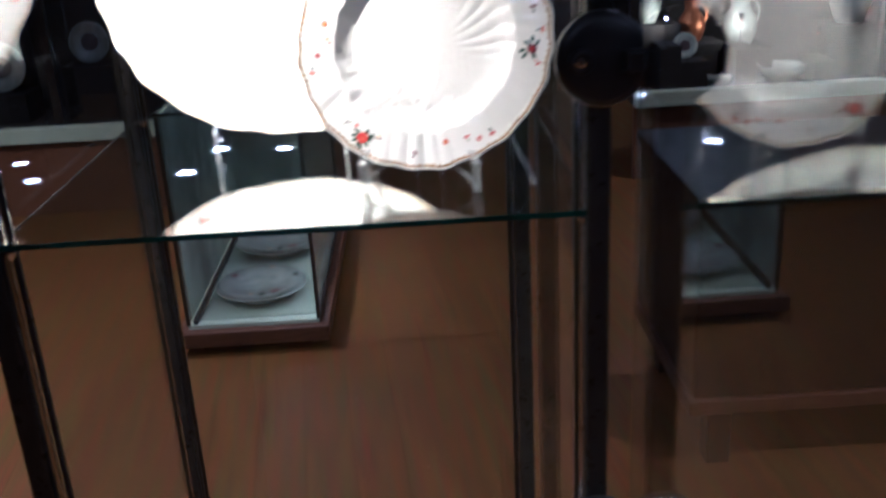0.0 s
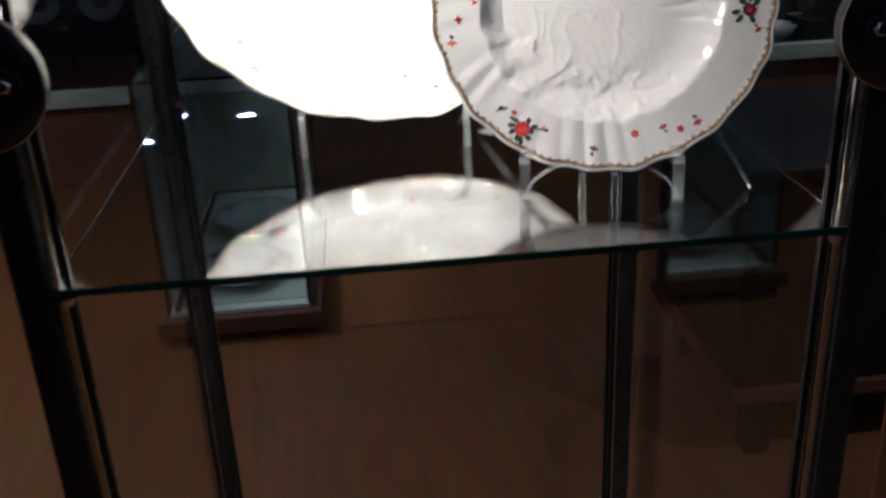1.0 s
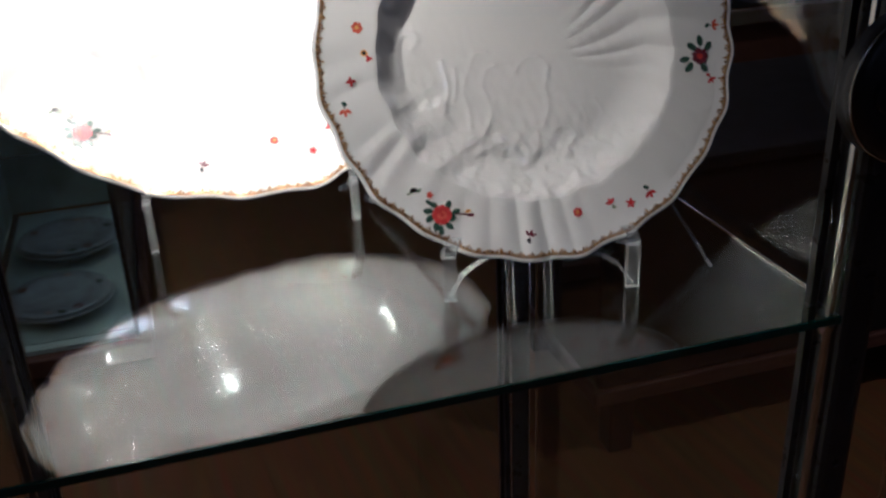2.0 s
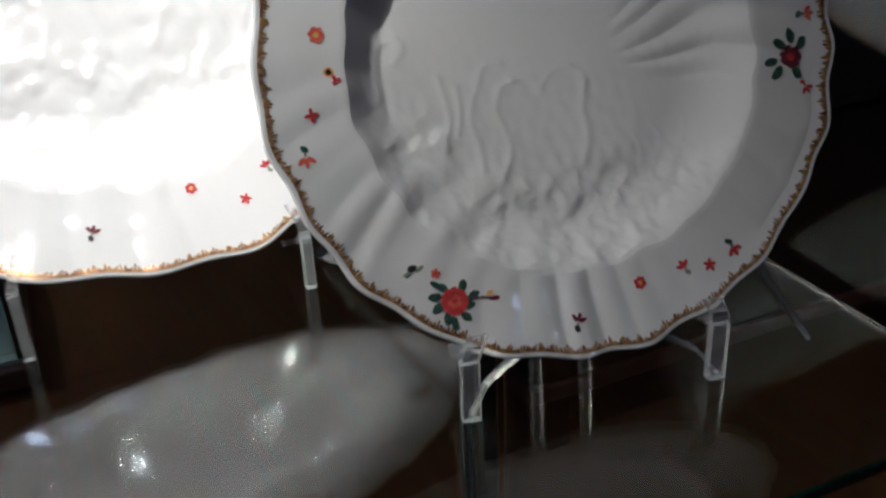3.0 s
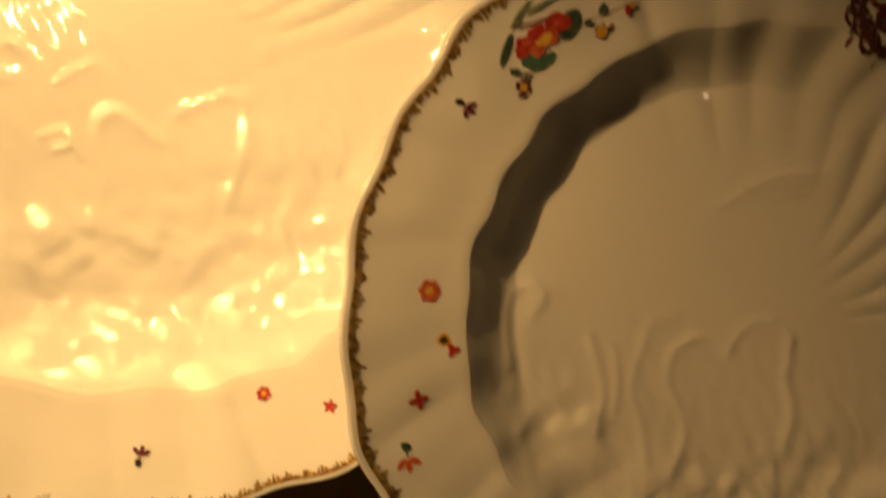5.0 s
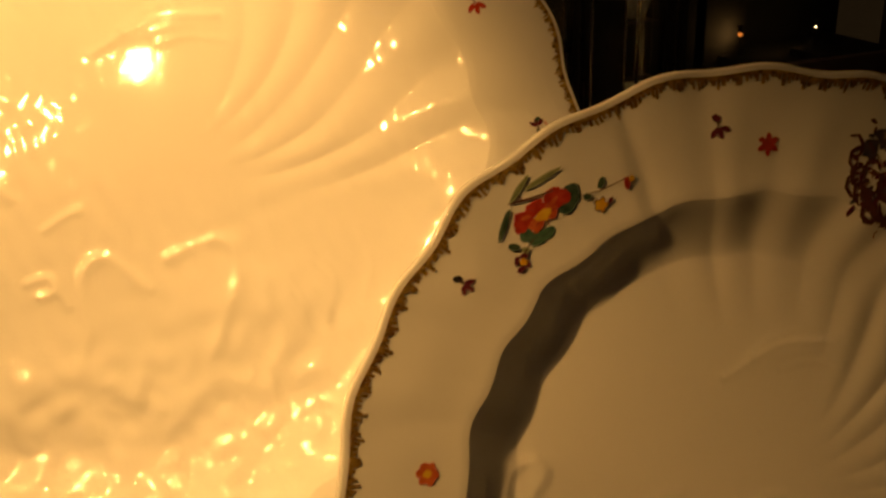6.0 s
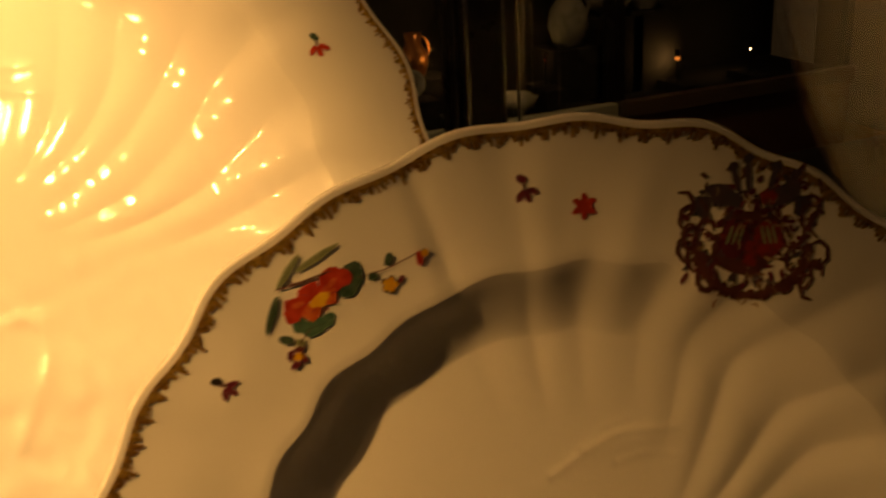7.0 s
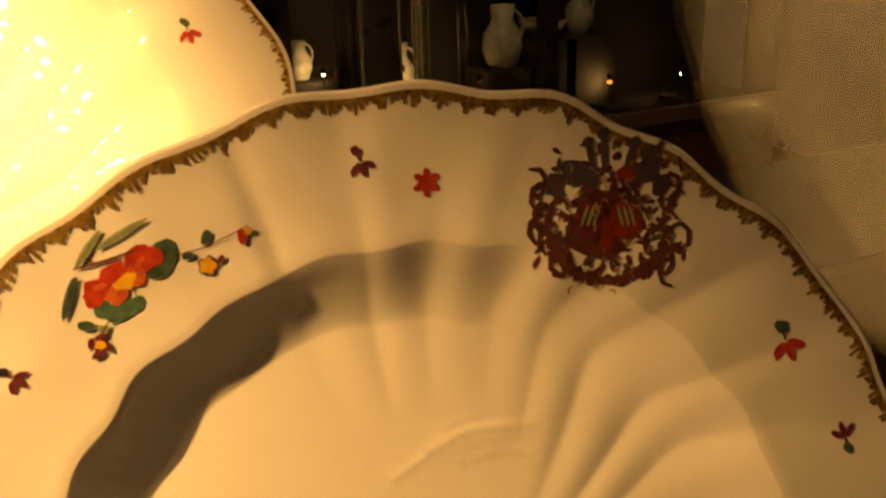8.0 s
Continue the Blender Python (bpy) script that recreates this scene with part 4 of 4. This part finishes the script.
def floor_vitrine(x0, x1, y0, y1, high, label):
    """A low plinth with a lit white deck under a tall glass box with dark rails."""
    ob = empty("floor_vitrine", ((x0 + x1) / 2, (y0 + y1) / 2, 0))
    inv = Matrix.Translation((-(x0 + x1) / 2, -(y0 + y1) / 2, 0))

    def put(name, b, mat, label="", bevel=0.0):
        bm = box(*b, bevel)
        bm.transform(inv)
        return part(name, bm, mat, ob, label)

    put("foot_board", (x0 + 0.03, x1 - 0.03, y0 + 0.03, y1 - 0.03, 0.0, 0.035), BLACK_LACQUER)
    put("plinth", (x0 - 0.035, x1 + 0.035, y0 - 0.035, y1 + 0.035, 0.035, 0.088), DARK_WOOD, "dark stained wooden plinth", 0.006)
    put("deck", (x0, x1, y0, y1, 0.088, 0.100), WHITE_CLOTH, "pale cloth-covered deck")
    for x in (x0 - 0.006, x1 - 0.006):
        put("rail", (x + (0.020 if x < x0 else 0.0), x + (0.036 if x < x0 else 0.012), y0 + 0.012, y1 - 0.012, 0.1005, 0.116), BLACK_METAL)
        for y in (y0, y1 - 0.012):
            put("corner_post", (x, x + 0.012, y, y + 0.012, 0.1005, high), BLACK_METAL)
    for b in ((x0 + 0.008, x1 - 0.008, y0 + 0.003, y0 + 0.008), (x0 + 0.008, x1 - 0.008, y1 - 0.008, y1 - 0.003), (x0, x0 + 0.005, y0 + 0.014, y1 - 0.014), (x1 - 0.005, x1, y0 + 0.014, y1 - 0.014)):
        put("pane", (*b, 0.118, high), GLASS).visible_shadow = False
    # added sheets, coloured like the pale green reflections in the vitrine's glass
    put("back_haze", (x0 + 0.006, x1 - 0.006, y1 - 0.020, y1 - 0.012, 0.118, high - 0.002), GLASS_HAZE, "added pale green sheet for the haze in the back glass")
    put("side_haze", (x0 + 0.007, x0 + 0.012, y0 + 0.016, y1 - 0.022, 0.118, high - 0.002), GLASS_HAZE, "added pale green sheet for the haze in the side glass")
    put("top_pane", (x0 - 0.006, x1 + 0.006, y0 - 0.002, y1 + 0.002, high + 0.001, high + 0.008), GLASS).visible_shadow = False
    return tagged(ob, label, "display case", "low floor vitrines")


floor_vitrine(-0.80, -0.375, 2.90, 3.95, 0.80, "low glass floor vitrine with white deck and plates")
for x, y, r in ((-0.585, 3.12, 0.155), (-0.575, 3.55, 0.165)):
    ob = empty("serving_plate", (x, y, 0.1005))
    for z in (0.0, 0.012):
        simple_plate(ob, Matrix.Translation((0, 0, 0.030 + z)), r * (1 - z * 4), FAR_WHITE, "dish")
    part("foot_ring", lathe([(0.45 * r, 0), (0.5 * r, 0), (0.62 * r, 0.026), (0.45 * r, 0.026)], 32), FAR_WHITE, ob)
    for a, far, size, mat in ((-60, 0.80, 0.10, BROWN), (-82, 0.84, 0.07, GREEN), (-100, 0.80, 0.05, TAN), (20, 0.82, 0.08, GREEN), (150, 0.80, 0.09, BROWN), (80, 0.84, 0.07, TAN)):
        spot = Matrix.Translation((far * r * 0.95 * math.cos(radians(a)), far * r * 0.95 * math.sin(radians(a)), 0.042 + 0.098 * r))
        part("painted_flower", lathe([(0, 0.002), (size * r, 0.002), (size * r, 0), (0, 0)], 9, at=spot), mat, ob)
    tagged(ob, "stacked white serving plates on the vitrine deck", "plate", "serving plates")

# the long built-in wall display on the far side
Y_WALL = 4.5


def wall_display(x0, x1, label, edge):
    ob = empty("wall_display", ((x0 + x1) / 2, Y_WALL, 0))
    w = (x1 - x0) / 2
    part("front_panel", box(-w, w, 0.0, 0.04, 0.0, 0.36, 0.004), BROWN_WOOD, ob, "brown wooden front panel")
    part("deck_edge", box(-w, w, -0.03, 0.03, 0.3605, 0.43, 0.004), edge, ob)
    part("deck", box(-w, w, 0.0305, 0.60, 0.3605, 0.40), BLACK_CLOTH, ob)
    part("backboard", box(-w, w, 0.60, 0.64, 0.3605, 1.5), BLACK_CLOTH, ob, "black felt backboard")
    n = max(1, round(2 * w / 0.9))
    for k in range(n + 1):
        x = -w + k * 2 * w / n
        part("mullion", box(x - 0.02, x + 0.02, 0.035, 0.075, 0.4305, 1.5), BLACK_METAL, ob)
    part("cornice", box(-w - 0.02, w + 0.02, 0.0, 0.64, 1.5005, 1.56, 0.004), BLACK_METAL, ob)
    return tagged(ob, label, "wall display")


wall_display(-3.6, -0.75, "built-in wall display with black backing and pale deck edge", WHITE_CLOTH)
wall_display(1.02, 2.22, "built-in wall display with black backing and pale deck edge", WHITE_CLOTH)
# split off so that the unlit stretch of deck edge takes a darker colour
wall_display(2.27, 3.6, "built-in wall display with black backing, its unlit deck edge coloured dark", DARK_WOOD)


def stood_plate(x, y, z, r, label):
    ob = empty("round_dish", (x, y, z))
    m = Matrix.Translation((0, 0, r)) @ pose(0, 0, 0, 78)
    simple_plate(ob, m, r, FAR_WHITE, "dish")
    part("dish_centre", lathe([(0, 0.003), (0.42 * r, 0.003), (0.42 * r, 0.0012), (0, 0.0012)], 24, at=m), BLUE_GREY, ob)
    return tagged(ob, label, "dish", "dishes in the wall display")


def jug(x, y, z, h, mat, label):
    ob = empty("jug", (x, y, z))
    part("body", lathe([(0, 0), (0.22 * h, 0), (0.24 * h, 0.03 * h), (0.33 * h, 0.3 * h), (0.30 * h, 0.55 * h), (0.17 * h, 0.75 * h), (0.20 * h, 0.98 * h), (0.18 * h, 0.98 * h), (0.15 * h, 0.76 * h), (0.10 * h, 0.5 * h), (0, 0.5 * h)], 28), mat, ob, smooth=True)
    pts = [Vector((0.17 * h + 0.20 * h * math.sin(a), 0, 0.62 * h + 0.27 * h * math.cos(a))) for a in [k * math.pi / 8 for k in range(9)]]
    part("handle", bent_strip(pts, (0, 1, 0), 0.05 * h, 0.04 * h), mat, ob)
    return tagged(ob, label, "jug", "jugs in the wall display")


def bowl(x, y, z, r, mat, label):
    ob = empty("bowl", (x, y, z))
    part("bowl_body", lathe([(0, 0), (0.4 * r, 0), (0.42 * r, 0.1 * r), (0.8 * r, 0.35 * r), (1.0 * r, 0.75 * r), (0.96 * r, 0.75 * r), (0.75 * r, 0.4 * r), (0.3 * r, 0.16 * r), (0, 0.15 * r)], 28), mat, ob, smooth=True)
    return tagged(ob, label, "bowl", "bowls in the wall display")


def riser(x, y, w, h):
    ob = part("riser", box(x - w, x + w, y - 0.11, y + 0.11, 0.4005, 0.4005 + h, 0.003), BLACK_CLOTH)
    return tagged(ob, "black felt-covered display riser", "riser", "display risers")


for x, h, r in ((-1.60, 0.26, 0.10), (-1.32, 0.26, 0.10), (-2.05, 0.14, 0.12), (-1.02, 0.20, 0.09)):
    riser(x, Y_WALL + 0.36, 0.13, h)
    stood_plate(x, Y_WALL + 0.36, 0.4005 + h, r, "white round dish with a dark centre, stood upright")
for x, h, size, mat in ((1.16, 0.30, 0.17, FAR_WHITE), (1.62, 0.16, 0.26, FAR_WHITE), (2.17, 0.25, 0.30, FAR_WHITE), (2.60, 0.38, 0.22, FAR_WHITE), (1.38, 0.20, 0.20, COPPER_LUSTRE)):
    riser(x, Y_WALL + 0.34, 0.14, h)
    jug(x, Y_WALL + 0.34, 0.4005 + h, size, mat, "white glazed jug with a loop handle on a black riser" if mat is FAR_WHITE else "copper lustre jug on a black riser")
for x, r in ((1.46, 0.10), (1.78, 0.12)):
    bowl(x, Y_WALL + 0.16, 0.4005, r, FAR_WHITE, "white glazed bowl on the display deck")


riser(2.39, Y_WALL + 0.34, 0.13, 0.37)
bowl(2.39, Y_WALL + 0.34, 0.7705, 0.12, FAR_WHITE, "large cream glazed bowl on a black riser")
riser(1.31, Y_WALL + 0.20, 0.09, 0.14)
stood_plate(1.31, Y_WALL + 0.20, 0.5405, 0.062, "small white round dish stood upright on a riser")


def small_lamp(x, y, z, size, glow, label):
    ob = empty("display_spotlight", (x, y, z))
    part("stem", lathe([(0, 0), (0.012, 0), (0.012, 0.003), (0.003, 0.005), (0.003, 0.12), (0, 0.12)], 12), BLACK_METAL, ob)
    part("shade", lathe([(0.004, 0.118), (0.012, 0.12), (0.014, 0.15), (0.004, 0.152)], 16), BLACK_METAL, ob)
    part("bulb", lathe([(0, 0.1195 - 0.016 * size), (0.008 * size, 0.1195 - 0.012 * size), (0.010 * size, 0.1195 - 0.004 * size), (0, 0.1195)], 14), glow, ob)
    lamp_at("display_light", (x, y + 0.01, z + 0.095), (x - 0.1, y + 0.3, z + 0.15), 0.06, 0.008, 160, 1.0)
    return tagged(ob, label, "spotlight", "display spotlights")


for x, y, rise, size, glow, label in ((2.65, 0.14, 0.05, 1.3, ORANGE_GLOW, "small amber display spotlight on a thin stem"),
                                      (3.08, 0.14, 0.04, 0.5, LAMP_GLOW, "small lit display spotlight on a thin stem"),
                                      (1.56, 0.14, 0.20, 0.5, RED_GLOW, "small red display spotlight on a thin stem"),
                                      (1.20, 0.14, 0.23, 0.7, LAMP_GLOW, "small lit display spotlight on a thin stem"),
                                      (1.94, 0.14, 0.12, 0.4, RED_GLOW, "small red display spotlight on a thin stem")):
    riser(x, Y_WALL + y, 0.05, rise)
    z = 0.4005 + rise
    small_lamp(x, Y_WALL + y, z, size, glow, label)

# black lacquered chest on a wooden base rail
chest = empty("black_chest", (1.42, 2.36, 0))
tagged(chest, "satin black chest on a dark wooden base rail", "chest")
part("body", box(-0.80, 0.80, -0.30, 0.30, 0.205, 0.70, 0.012), BLACK_CHEST, chest)
part("lid", box(-0.815, 0.815, -0.315, 0.315, 0.7005, 0.73, 0.006), BLACK_CHEST, chest)
part("base_rail", box(-0.81, 0.81, -0.31, 0.31, 0.165, 0.2045, 0.006), DARK_WOOD, chest, "dark wooden base rail")
for x in (-0.72, 0.72):
    for y in (-0.24, 0.24):
        part("foot", box(x - 0.03, x + 0.03, y - 0.03, y + 0.03, 0.0, 0.1645, 0.004), BLACK_CHEST, chest)
